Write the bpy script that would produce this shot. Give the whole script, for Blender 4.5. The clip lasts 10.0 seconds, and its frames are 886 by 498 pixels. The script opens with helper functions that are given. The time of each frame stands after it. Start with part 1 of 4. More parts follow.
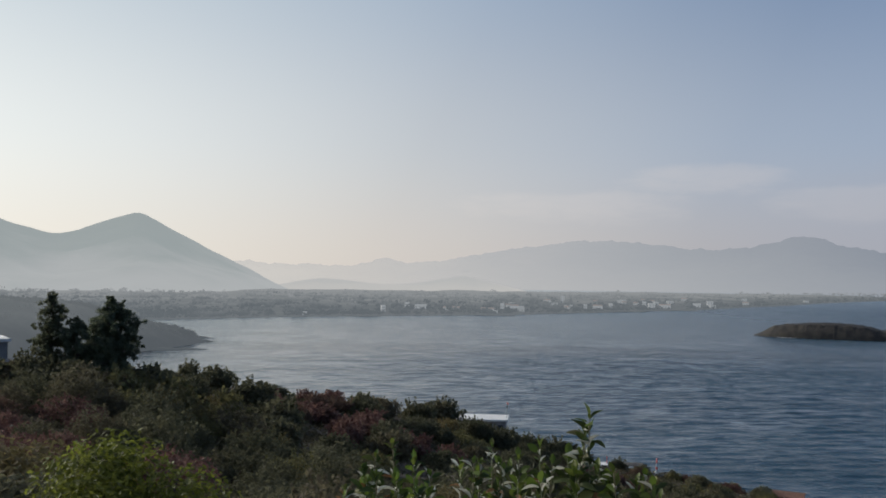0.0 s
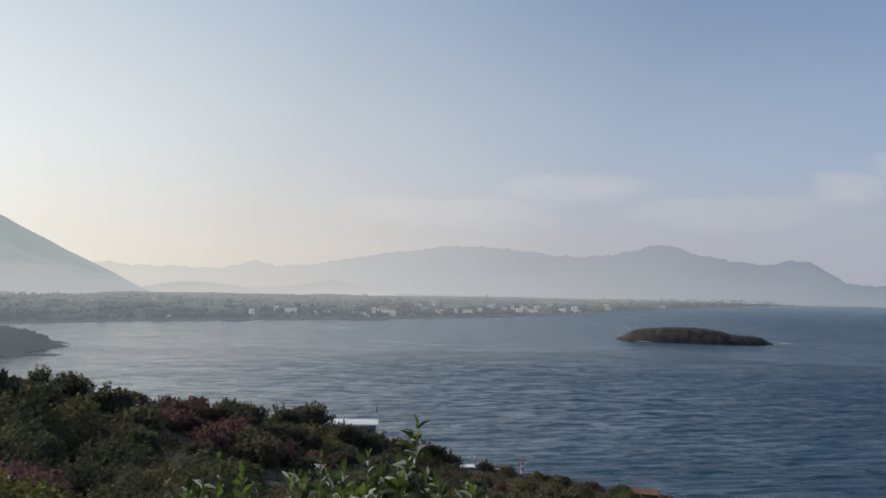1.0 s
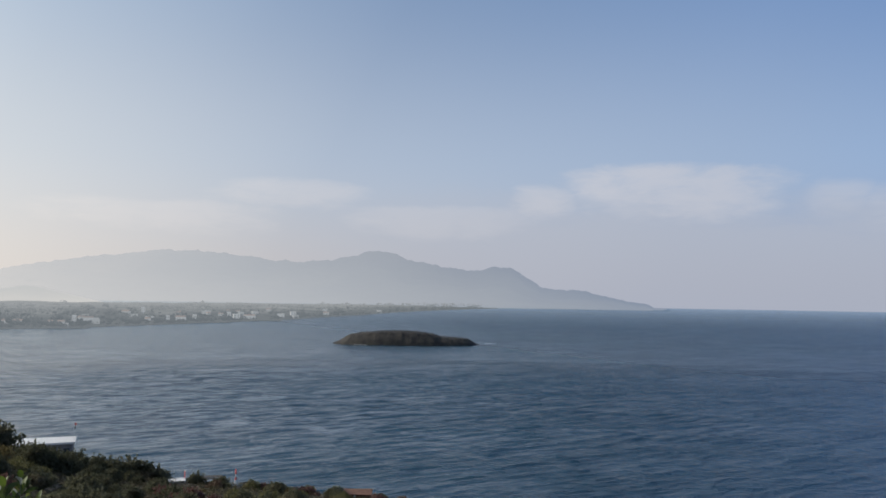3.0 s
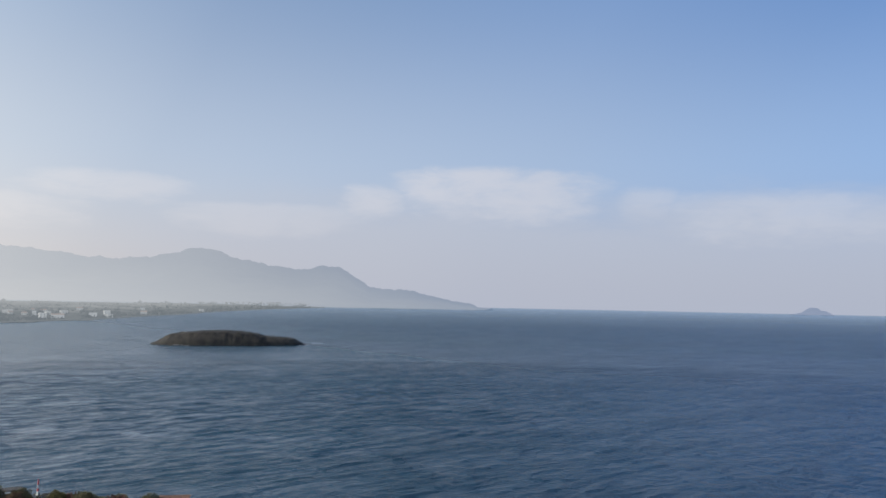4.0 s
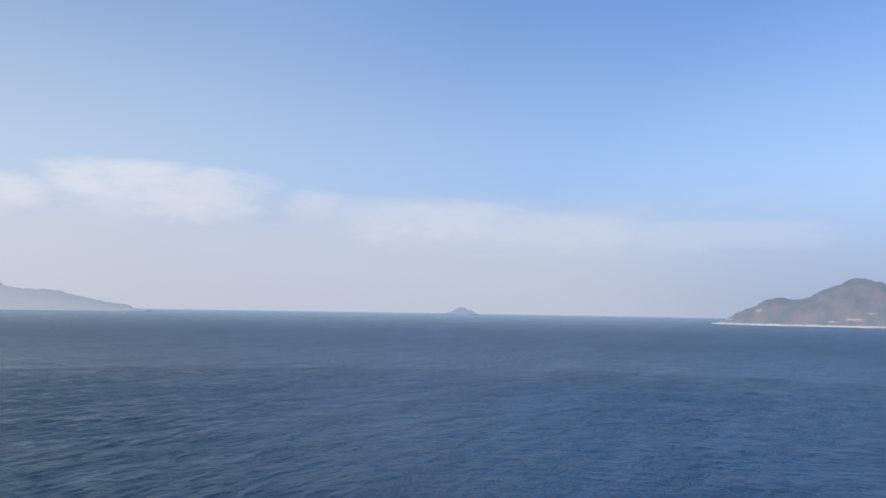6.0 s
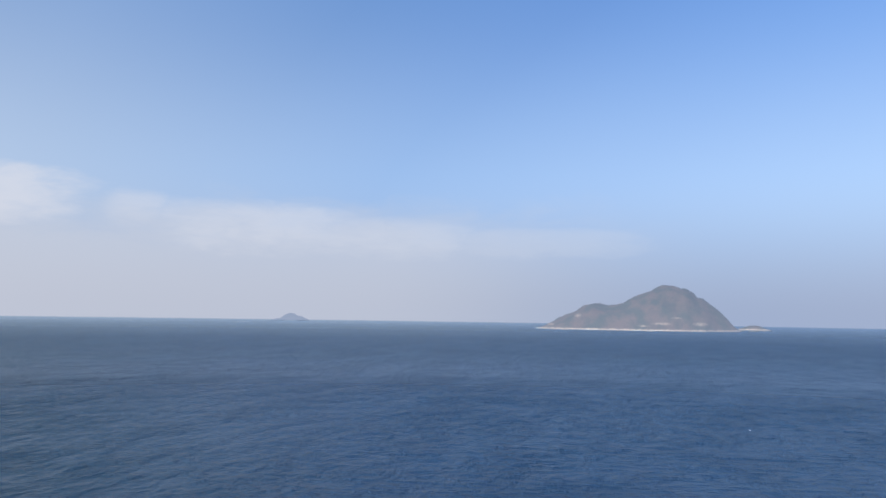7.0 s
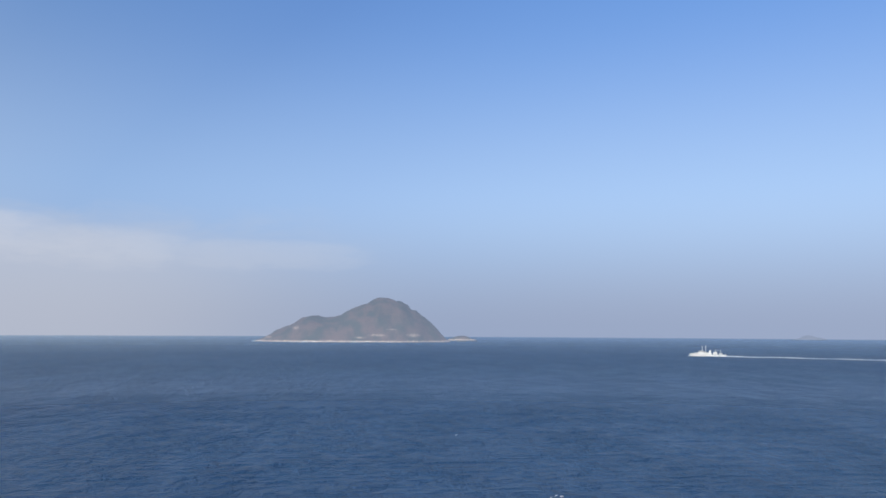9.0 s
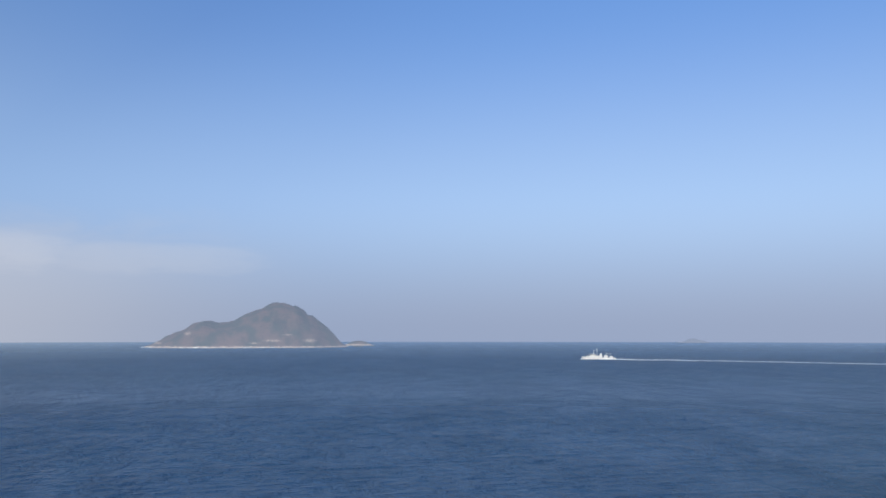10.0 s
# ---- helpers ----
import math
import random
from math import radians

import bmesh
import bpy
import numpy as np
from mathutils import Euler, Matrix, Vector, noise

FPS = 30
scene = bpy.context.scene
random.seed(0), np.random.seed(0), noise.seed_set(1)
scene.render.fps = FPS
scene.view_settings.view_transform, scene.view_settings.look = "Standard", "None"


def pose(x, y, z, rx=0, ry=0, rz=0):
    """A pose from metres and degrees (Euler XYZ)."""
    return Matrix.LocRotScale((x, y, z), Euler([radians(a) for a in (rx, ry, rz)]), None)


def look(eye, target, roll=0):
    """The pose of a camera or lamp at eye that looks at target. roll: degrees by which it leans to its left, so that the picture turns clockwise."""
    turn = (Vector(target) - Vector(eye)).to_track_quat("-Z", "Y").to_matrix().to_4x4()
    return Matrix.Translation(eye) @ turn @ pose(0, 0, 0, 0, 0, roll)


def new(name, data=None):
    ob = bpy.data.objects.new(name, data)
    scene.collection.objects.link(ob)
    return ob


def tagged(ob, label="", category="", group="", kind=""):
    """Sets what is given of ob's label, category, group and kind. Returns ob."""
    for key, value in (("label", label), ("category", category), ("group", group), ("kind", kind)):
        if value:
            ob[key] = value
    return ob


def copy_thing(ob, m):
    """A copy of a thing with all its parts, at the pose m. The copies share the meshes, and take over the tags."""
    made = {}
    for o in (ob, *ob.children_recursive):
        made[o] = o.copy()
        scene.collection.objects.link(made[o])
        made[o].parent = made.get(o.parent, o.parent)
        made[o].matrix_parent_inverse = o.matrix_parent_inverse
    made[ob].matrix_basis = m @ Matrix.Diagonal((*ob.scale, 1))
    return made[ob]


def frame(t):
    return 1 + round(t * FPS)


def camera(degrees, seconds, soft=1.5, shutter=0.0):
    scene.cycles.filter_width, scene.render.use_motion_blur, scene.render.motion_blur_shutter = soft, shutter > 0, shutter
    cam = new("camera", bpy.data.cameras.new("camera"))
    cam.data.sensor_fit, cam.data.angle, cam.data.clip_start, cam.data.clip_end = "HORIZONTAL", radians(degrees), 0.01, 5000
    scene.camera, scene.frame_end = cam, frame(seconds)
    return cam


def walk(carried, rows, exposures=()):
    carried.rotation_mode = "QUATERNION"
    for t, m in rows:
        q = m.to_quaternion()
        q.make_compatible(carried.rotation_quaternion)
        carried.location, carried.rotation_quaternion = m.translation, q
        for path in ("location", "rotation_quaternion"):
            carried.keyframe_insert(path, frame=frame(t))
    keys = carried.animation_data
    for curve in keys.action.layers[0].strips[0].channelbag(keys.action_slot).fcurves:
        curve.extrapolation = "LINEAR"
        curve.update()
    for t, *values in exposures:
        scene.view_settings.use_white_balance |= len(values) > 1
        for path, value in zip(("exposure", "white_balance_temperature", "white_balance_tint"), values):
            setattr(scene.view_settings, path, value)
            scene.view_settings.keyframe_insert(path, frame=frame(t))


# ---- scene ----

# ---- camera and its turn ----
EYE = 40.0        # height of the lens above the sea
ARM = 0.9         # the lens swings round the holder at this radius
# seconds, heading (degrees to the right), pitch, lean
TURN = [
    (0.0, 0.00, 2.21, -0.71),
    (0.5, 4.54, 2.43, -1.00),
    (1.0, 8.60, 2.63, -1.17),
    (1.5, 12.68, 2.81, -1.03),
    (2.0, 16.65, 3.03, -0.91),
    (2.5, 21.49, 3.17, -0.75),
    (3.0, 27.33, 3.29, -0.84),
    (4.5, 44.23, 3.53, -1.00),
    (5.0, 49.41, 3.66, -0.78),
    (5.5, 54.96, 3.75, -0.74),
    (6.0, 61.09, 3.86, -0.96),
    (7.5, 77.55, 4.69, -0.72),
    (8.0, 82.46, 4.92, -0.70),
    (8.5, 87.14, 5.16, -0.60),
    (9.0, 91.16, 5.42, -0.30),
    (9.5, 94.46, 5.50, 0.22),
    (10.0, 98.03, 5.76, -0.02),
]


# the holder's step aside and sinking of the arms: seconds, share of the swing, metres down
SWAY = [(0.0, 1.0, 0.0), (0.5, 0.62, -0.010), (1.0, 0.70, -0.018), (1.5, 1.0, 0.010), (2.0, 1.14, 0.027), (2.5, 1.05, 0.034), (3.0, 1.0, 0.036), (10.0, 1.0, 0.036)]


def stance(t, yaw, pitch, lean):
    a = radians(yaw)
    side, down = (float(np.interp(t, [k[0] for k in SWAY], [k[i] for k in SWAY])) for i in (1, 2))
    return pose(ARM * math.sin(a) * side, ARM * (math.cos(a) - 1), EYE - down, 90 + pitch, lean, -yaw)


cam = camera(55.0, 10.0, soft=1.7)
walk(cam, [(t, stance(t, y, p, r)) for t, y, p, r in TURN],
     exposures=[(0.0, -0.50), (1.0, -0.38), (2.5, -0.27), (3.2, -0.22), (4.5, 0.02), (6.0, 0.16), (7.5, 0.07), (10.0, -0.06)])

# ---- world, sun ----
SUN_AZ, SUN_EL = -62.0, 27.0
SUN_DIR = Vector((math.sin(radians(SUN_AZ)) * math.cos(radians(SUN_EL)),
                  math.cos(radians(SUN_AZ)) * math.cos(radians(SUN_EL)), math.sin(radians(SUN_EL))))


class Nodes:
    """A short way to wire a node tree."""

    def __init__(self, tree):
        self.tree = tree

    def add(self, kind, inputs=None, **props):
        n = self.tree.nodes.new(kind)
        for k, v in props.items():
            setattr(n, k, v)
        for k, v in (inputs or {}).items():
            if isinstance(v, bpy.types.NodeSocket):
                self.tree.links.new(v, n.inputs[k])
            else:
                n.inputs[k].default_value = v
        return n

    def math(self, op, a, b=0.0, clamp=False):
        return self.add("ShaderNodeMath", {0: a, 1: b}, operation=op, use_clamp=clamp).outputs[0]

    def span(self, v, a, b, c=0.0, d=1.0, smooth=True):
        n = self.add("ShaderNodeMapRange", {0: v, 1: a, 2: b, 3: c, 4: d},
                     interpolation_type="SMOOTHSTEP" if smooth else "LINEAR")
        return n.outputs[0]

    def ramp(self, fac, stops):
        n = self.add("ShaderNodeValToRGB", {0: fac})
        el = n.color_ramp.elements
        while len(el) < len(stops):
            el.new(0.5)
        for e, (p, c) in zip(el, stops):
            e.position, e.color = p, (*c, 1)
        return n.outputs[0]

    def mix(self, fac, a, b, how="MIX"):
        n = self.add("ShaderNodeMix", data_type="RGBA", blend_type=how)
        for sock, v in ((n.inputs[0], fac), (n.inputs[6], a), (n.inputs[7], b)):
            if isinstance(v, bpy.types.NodeSocket):
                self.tree.links.new(v, sock)
            else:
                sock.default_value = v if isinstance(v, (int, float)) else (*v, 1)
        return n.outputs[2]

    def noise(self, vec, scale, detail=4.0, rough=0.55, distort=0.0):
        n = self.add("ShaderNodeTexNoise", {"Vector": vec, "Scale": scale, "Detail": detail, "Roughness": rough,
                                            "Distortion": distort})
        return n.outputs["Fac"]

    def mapped(self, vec, scale=(1, 1, 1), rot=(0, 0, 0)):
        return self.add("ShaderNodeMapping", {"Vector": vec, "Scale": scale, "Rotation": rot}).outputs[0]


world = bpy.data.worlds.new("world")
scene.world = world
world.use_nodes = True
world.node_tree.nodes.clear()
W = Nodes(world.node_tree)
sky = W.add("ShaderNodeTexSky", sky_type="NISHITA", sun_disc=False, sun_elevation=radians(SUN_EL),
            sun_rotation=radians(SUN_AZ % 360), altitude=40.0, air_density=1.0, dust_density=2.0, ozone_density=1.0)
way = W.add("ShaderNodeTexCoord").outputs["Generated"]
height = W.add("ShaderNodeSeparateXYZ", {0: way}).outputs[2]
toward = W.add("ShaderNodeVectorMath", {0: way, 1: SUN_DIR}, operation="DOT_PRODUCT").outputs["Value"]
glow = W.span(toward, -1.0, 1.0, smooth=False)
# sea haze: its colour round the horizon, a little higher, and above
low = W.ramp(glow, [(0.0, (.38, .45, .62)), (0.06, (.345, .42, .60)), (0.16, (.325, .40, .575)), (0.40, (.42, .465, .595)), (0.60, (.66, .64, .66)),
                    (0.75, (.97, .90, .83)), (0.925, (1.40, 1.32, 1.16)), (0.965, (2.6, 2.5, 2.2)), (1.0, (9, 8.6, 7.6))])
mid = W.ramp(glow, [(0.0, (.56, .77, 1.12)), (0.10, (.44, .64, .965)), (0.17, (.38, .565, .885)), (0.25, (.335, .51, .815)), (0.40, (.43, .555, .76)), (0.60, (.54, .63, .77)),
                    (0.75, (.80, .84, .88)), (0.925, (1.30, 1.34, 1.30)), (0.965, (2.8, 2.7, 2.5)), (1.0, (10, 9.6, 8.8))])
top = W.ramp(glow, [(0.0, (.26, .49, 1.0)), (0.10, (.21, .42, .93)), (0.17, (.165, .355, .80)), (0.24, (.135, .29, .665)), (0.32, (.14, .285, .61)), (0.42, (.20, .34, .63)),
                    (0.53, (.22, .347, .59)), (0.60, (.246, .366, .586)), (0.66, (.305, .428, .638)), (0.75, (.44, .57, .76)), (0.925, (.76, .88, .98)), (0.965, (2.2, 2.2, 2.1)), (1.0, (10, 9.6, 9.0))])
haze = W.mix(W.span(height, 0.0, 0.17), low, mid)
haze = W.mix(W.span(height, 0.10, 0.40), haze, top)
# low clouds over the open sea, each with a crisp top and a soft underside, above a thin bank of mist
flat_way = W.add("ShaderNodeSeparateXYZ", {0: way})
bearing = W.math("MULTIPLY", W.math("ARCTAN2", flat_way.outputs[0], flat_way.outputs[1]), 180 / math.pi)
lift = W.math("MULTIPLY", W.math("ARCSINE", height), 180 / math.pi)
billow = W.math("SUBTRACT", W.noise(W.mapped(way, (11.0, 11.0, 34.0)), 1.0, 6.0, 0.58, 0.4), 0.5)
wisp = W.math("SUBTRACT", W.noise(W.mapped(way, (24.0, 24.0, 90.0)), 1.0, 5.0, 0.6, 0.6), 0.5)
ruffle = W.math("ADD", W.math("MULTIPLY", billow, 2.3), W.math("MULTIPLY", wisp, 1.0))
# heading, elevation, half width, height above, depth below, density
CLOUDS = [(42.3, 7.9, 7.4, 1.1, 3.0, 0.9), (34.0, 6.7, 2.6, 1.0, 1.4, 0.65), (52.3, 6.8, 2.2, 0.9, 1.6, 0.55),
          (60.0, 6.4, 7.5, 1.0, 2.6, 0.7), (68.0, 5.6, 7.0, 1.0, 2.0, 0.55), (79.5, 5.2, 8.0, 0.7, 1.4, 0.32),
          (17.0, 7.0, 5.5, 0.8, 1.5, 0.42), (9.0, 5.6, 9.0, 0.6, 1.8, 0.35), (27.0, 5.6, 7.0, 0.7, 1.8, 0.35)]
cover = 0.0
for c_az, c_el, wide, above, below, density in CLOUDS:
    u = W.math("DIVIDE", W.math("SUBTRACT", bearing, c_az), wide)
    d = W.math("SUBTRACT", lift, c_el)
    d = W.math("MAXIMUM", W.math("DIVIDE", d, above), W.math("DIVIDE", d, -below))
    body = W.math("SUBTRACT", 1.0, W.math("ADD", W.math("POWER", W.math("ABSOLUTE", u), 2.8), W.math("MULTIPLY", d, d)))
    body = W.math("MULTIPLY", W.span(W.math("ADD", body, ruffle), -0.15, 1.25), density)
    cover = W.math("MAXIMUM", body, cover)
mist = W.math("MULTIPLY", W.span(W.math("ADD", lift, W.math("MULTIPLY", billow, 5.0)), 8.2, 4.2),
              W.math("MULTIPLY", W.span(bearing, 14.0, 36.0), W.span(bearing, 92.0, 66.0)))
haze = W.mix(W.math("MULTIPLY", mist, 0.58), haze, (.57, .595, .68))
lit_cloud = W.ramp(glow, [(0.15, (.66, .685, .765)), (0.40, (.71, .71, .77)), (0.60, (.90, .85, .85)), (0.75, (1.15, 1.05, .97))])
haze = W.mix(W.math("MULTIPLY", cover, 0.70), haze, lit_cloud)
veil = W.span(height, 0.85, 0.42, 0.0, 0.95)
clear_air = W.add("ShaderNodeBackground", {0: sky.outputs[0], 1: 0.10})
hazy_air = W.add("ShaderNodeBackground", {0: haze, 1: 1.0})
air = W.add("ShaderNodeMixShader", {0: veil, 1: clear_air.outputs[0], 2: hazy_air.outputs[0]})
W.add("ShaderNodeOutputWorld", {0: air.outputs[0]})

sun = new("sun", bpy.data.lights.new("sun", "SUN"))
sun.data.energy, sun.data.angle, sun.data.color = 2.6, radians(1.0), (1.0, 0.93, 0.82)
sun.matrix_world = look((0, 0, 300), Vector((0, 0, 300)) - SUN_DIR)


# ---- materials ----
def material(name):
    m = bpy.data.materials.new(name)
    m.use_nodes = True
    m.node_tree.nodes.clear()
    return m, Nodes(m.node_tree)


def finish(N, shader, disp=None):
    N.add("ShaderNodeOutputMaterial", {0: shader})


def place(N):
    return N.add("ShaderNodeNewGeometry").outputs["Position"]


def bump(N, h, strength, dist):
    return N.add("ShaderNodeBump", {"Height": h, "Strength": strength, "Distance": dist}).outputs[0]


def foliage(name, dark, lit, dry, thin=0.35, rough=0.65, gloss=0.15):
    """Leaves: colour varies leaf by leaf and plant by plant; some sunlight comes through."""
    m, N = material(name)
    one = N.add("ShaderNodeNewGeometry").outputs["Random Per Island"]
    plant = N.add("ShaderNodeObjectInfo").outputs["Random"]
    c = N.mix(one, dark, lit)
    c = N.mix(N.span(plant, 0.72, 0.95, 0.0, 0.8), c, dry)
    c = N.mix(N.span(N.noise(place(N), 0.35, 3), 0.55, 0.75, 0.0, 0.55), c, dry)
    p = N.add("ShaderNodeBsdfPrincipled", {"Base Color": c, "Roughness": rough, "Specular IOR Level": gloss})
    t = N.add("ShaderNodeBsdfTranslucent", {"Color": N.mix(0.5, c, lit)})
    s = N.add("ShaderNodeMixShader", {0: thin, 1: p.outputs[0], 2: t.outputs[0]})
    finish(N, s.outputs[0])
    return m


def surface(name, a, b, scale, rough=0.8, grain=0.3, depth=0.02, metal=0.0, stain=None):
    """A plain matt surface with two scales of variation and a fine relief."""
    m, N = material(name)
    pos = place(N)
    big, fine = N.noise(pos, scale, 5), N.noise(pos, scale * 9, 4, 0.6)
    c = N.mix(N.span(big, 0.35, 0.65), a, b)
    c = N.mix(N.span(fine, 0.4, 0.75, 0.0, 0.5), c, stain or tuple(v * 0.55 for v in a))
    p = N.add("ShaderNodeBsdfPrincipled", {"Base Color": c, "Roughness": rough, "Metallic": metal,
                                           "Normal": bump(N, fine, grain, depth)})
    finish(N, p.outputs[0])
    return m


def distant(name, a, b, scale, haze_low, haze_high, z0, z1, thick, pale=None, pale_z=None, across=None, veil=None, scars=None):
    """Land far across the water, a backdrop: its own ground colours, and sea haze painted over them as emission."""
    m, N = material(name)
    pos = place(N)
    z = N.add("ShaderNodeSeparateXYZ", {0: pos}).outputs[2]
    big, fine = N.noise(pos, scale, 6, 0.6), N.noise(pos, scale * 6, 5, 0.65)
    c = N.mix(N.span(big, 0.38, 0.62), a, b)
    c = N.mix(N.span(fine, 0.5, 0.7, 0.0, 0.6), c, tuple(v * 0.6 for v in a))
    if pale:
        edge = N.math("ADD", z, N.math("MULTIPLY", N.math("SUBTRACT", fine, 0.5), -pale_z * 3.0))
        c = N.mix(N.span(edge, pale_z * 1.25, pale_z * 0.75), c, pale)
    if scars:
        heading, spots = scars                    # bare rock faces: along the island, height, half width, half height
        along = N.add("ShaderNodeVectorMath", {0: pos, 1: (math.cos(radians(heading)), -math.sin(radians(heading)), 0.0)}, operation="DOT_PRODUCT").outputs["Value"]
        for l0, h0, a0, b0 in spots:
            u = N.math("DIVIDE", N.math("SUBTRACT", along, l0), a0)
            w = N.math("DIVIDE", N.math("SUBTRACT", z, h0), b0)
            bare = N.math("SUBTRACT", N.math("MULTIPLY", fine, 2.6), N.math("ADD", N.math("MULTIPLY", u, u), N.math("MULTIPLY", w, w)))
            c = N.mix(N.span(bare, 0.55, 1.5, 0.0, 0.6), c, pale)
    p = N.add("ShaderNodeBsdfPrincipled", {"Base Color": c, "Roughness": 0.95, "Specular IOR Level": 0.1})
    # banks of mist painted in: the emission colour shifts with height and noise
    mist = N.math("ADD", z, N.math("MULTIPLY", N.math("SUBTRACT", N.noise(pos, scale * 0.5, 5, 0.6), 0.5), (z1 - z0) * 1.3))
    haze_glow = N.mix(N.span(mist, z0, z1), haze_low, haze_high)
    # painted haze tint, warm on the sun's side and bluer away from it
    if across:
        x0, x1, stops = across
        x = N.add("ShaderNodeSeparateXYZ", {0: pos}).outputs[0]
        haze_glow = N.mix(1.0, haze_glow, N.ramp(N.span(x, x0, x1, smooth=False), stops), "MULTIPLY")
    e = N.add("ShaderNodeEmission", {0: haze_glow})
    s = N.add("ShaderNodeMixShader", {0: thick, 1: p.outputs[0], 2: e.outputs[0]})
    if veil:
        x0, x1, f0, f1 = veil                     # haze towards the sun put in as transparency, so the range fades out
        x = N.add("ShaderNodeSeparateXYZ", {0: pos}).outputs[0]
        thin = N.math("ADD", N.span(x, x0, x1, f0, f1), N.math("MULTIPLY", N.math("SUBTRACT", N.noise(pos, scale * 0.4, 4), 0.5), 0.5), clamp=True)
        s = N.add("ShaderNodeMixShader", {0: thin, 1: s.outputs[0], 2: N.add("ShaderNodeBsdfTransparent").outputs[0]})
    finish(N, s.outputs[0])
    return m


def sea_water():
    """Sea water: sheltered and smooth inside the bay, ruffled by wind outside it."""
    m, N = material("sea_water")
    pos = place(N)
    xyz = N.add("ShaderNodeSeparateXYZ", {0: pos})
    wind = N.math("SUBTRACT", xyz.outputs[0], N.math("MULTIPLY", N.math("ABSOLUTE", xyz.outputs[1]), 0.10))
    wind = N.math("DIVIDE", wind, N.math("ADD", N.math("ABSOLUTE", xyz.outputs[1]), 60.0))
    slick = N.noise(N.mapped(pos, (0.004, 0.016, 0.01), (0, 0, radians(-30))), 1.0, 4, 0.5, 0.6)
    wind = N.span(N.math("ADD", wind, N.math("MULTIPLY", N.math("SUBTRACT", slick, 0.5), 0.06)), -0.35, 0.92)
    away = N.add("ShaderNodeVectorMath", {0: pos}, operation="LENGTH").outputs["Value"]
    streak = N.noise(N.mapped(pos, (0.016, 0.03, 0.02), (0, 0, radians(-24))), 1.0, 5, 0.6, 0.5)
    swell = N.noise(N.mapped(pos, (0.75, 1.15, 0.3), (0, 0, radians(18))), 1.0, 4, 0.55, 0.4)
    chop = N.noise(N.mapped(pos, (1.8, 2.6, 1.0), (0, 0, radians(14))), 1.0, 4, 0.6, 0.3)
    ripple = N.noise(N.mapped(pos, (0.30, 0.36, 0.2), (0, 0, radians(25))), 1.0, 3, 0.6, 0.5)
    h = N.math("ADD", N.math("MULTIPLY", swell, 0.24), N.math("MULTIPLY", chop, 0.09))
    h = N.math("ADD", h, N.math("MULTIPLY", ripple, 0.70))
    roller = N.noise(N.mapped(pos, (0.085, 0.15, 0.05), (0, 0, radians(35))), 1.0, 5, 0.66, 0.5)
    h = N.math("ADD", h, N.math("MULTIPLY", roller, N.span(away, 150.0, 900.0, 0.5, 4.5)))
    gust = N.noise(N.mapped(pos, (0.040, 0.075, 0.05), (0, 0, radians(-16))), 1.0, 5, 0.62, 0.7)
    paws = N.math("ADD", N.math("MULTIPLY", streak, 0.45), N.math("MULTIPLY", gust, 0.55))     # puffs of wind roughen the water in streaks
    h = N.math("MULTIPLY", h, N.span(paws, 0.38, 0.62, 0.55, 1.5))
    h = N.math("MULTIPLY", h, N.span(wind, 0.0, 1.0, 0.17, 1.0, False))
    b = bump(N, h, 1.0, 1.0)
    deep = N.span(N.math("DIVIDE", xyz.outputs[0], N.math("ADD", N.math("ABSOLUTE", xyz.outputs[1]), 60.0)), 0.2, 1.6)
    c = N.mix(deep, N.mix(N.span(slick, 0.35, 0.65), (.017, .049, .079), (.022, .058, .089)), N.mix(N.span(slick, 0.35, 0.65), (.023, .063, .140), (.030, .074, .158)))
    p = N.add("ShaderNodeBsdfPrincipled", {"Base Color": c, "Roughness": N.math("ADD", N.span(wind, 0.0, 1.0, 0.12, 0.24, False), N.math("MULTIPLY", N.span(away, 200.0, 1600.0, 0.0, 0.30), N.span(wind, 0.2, 1.0, 0.3, 1.0))), "IOR": 1.33,
                                           "Specular IOR Level": N.math("MULTIPLY", N.math("MULTIPLY", N.span(wind, 0.0, 0.7, 1.0, 0.085, False), N.span(away, 350.0, 1500.0, 1.0, 0.6)), N.span(paws, 0.38, 0.62, 1.45, 0.55)), "Normal": b})
    haze_mix = N.math("POWER", N.math("DIVIDE", away, 3900.0), 1.45)                   # haze by transparency: the farthest water shows ever more of the sky behind it
    haze_mix = N.math("SUBTRACT", 1.0, N.math("POWER", 2.718, N.math("MULTIPLY", haze_mix, -1.0)))
    # bluish colour of the haze, put into the transparency as a tint
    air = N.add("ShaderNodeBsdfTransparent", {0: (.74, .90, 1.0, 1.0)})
    s = N.add("ShaderNodeMixShader", {0: haze_mix, 1: p.outputs[0], 2: air.outputs[0]})
    finish(N, s.outputs[0])
    return m


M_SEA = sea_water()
M_FOAM = surface("sea_foam", (.75, .78, .8), (.6, .66, .7), 0.8, 0.7, 0.5, 0.05)
M_SOIL = surface("dry_soil", (.060, .047, .031), (.11, .085, .055), 0.25, 0.95, 0.6, 0.08, stain=(.035, .038, .018))
M_ROCK = surface("sea_rock", (.022, .021, .023), (.052, .046, .040), 0.16, 0.9, 0.9, 0.45, stain=(.035, .036, .018))
M_BARK = surface("bark", (.06, .045, .035), (.10, .08, .06), 2.0, 0.9, 0.6, 0.02)
M_STEM = surface("green_stem", (.10, .13, .04), (.16, .12, .06), 9.0, 0.6, 0.2, 0.002)
M_SHRUB = foliage("maquis_leaves", (.085, .088, .055), (.130, .128, .076), (.150, .118, .078), 0.5)
M_HEATH = foliage("reddish_heath_leaves", (.130, .076, .064), (.195, .112, .094), (.13, .10, .065), 0.42)
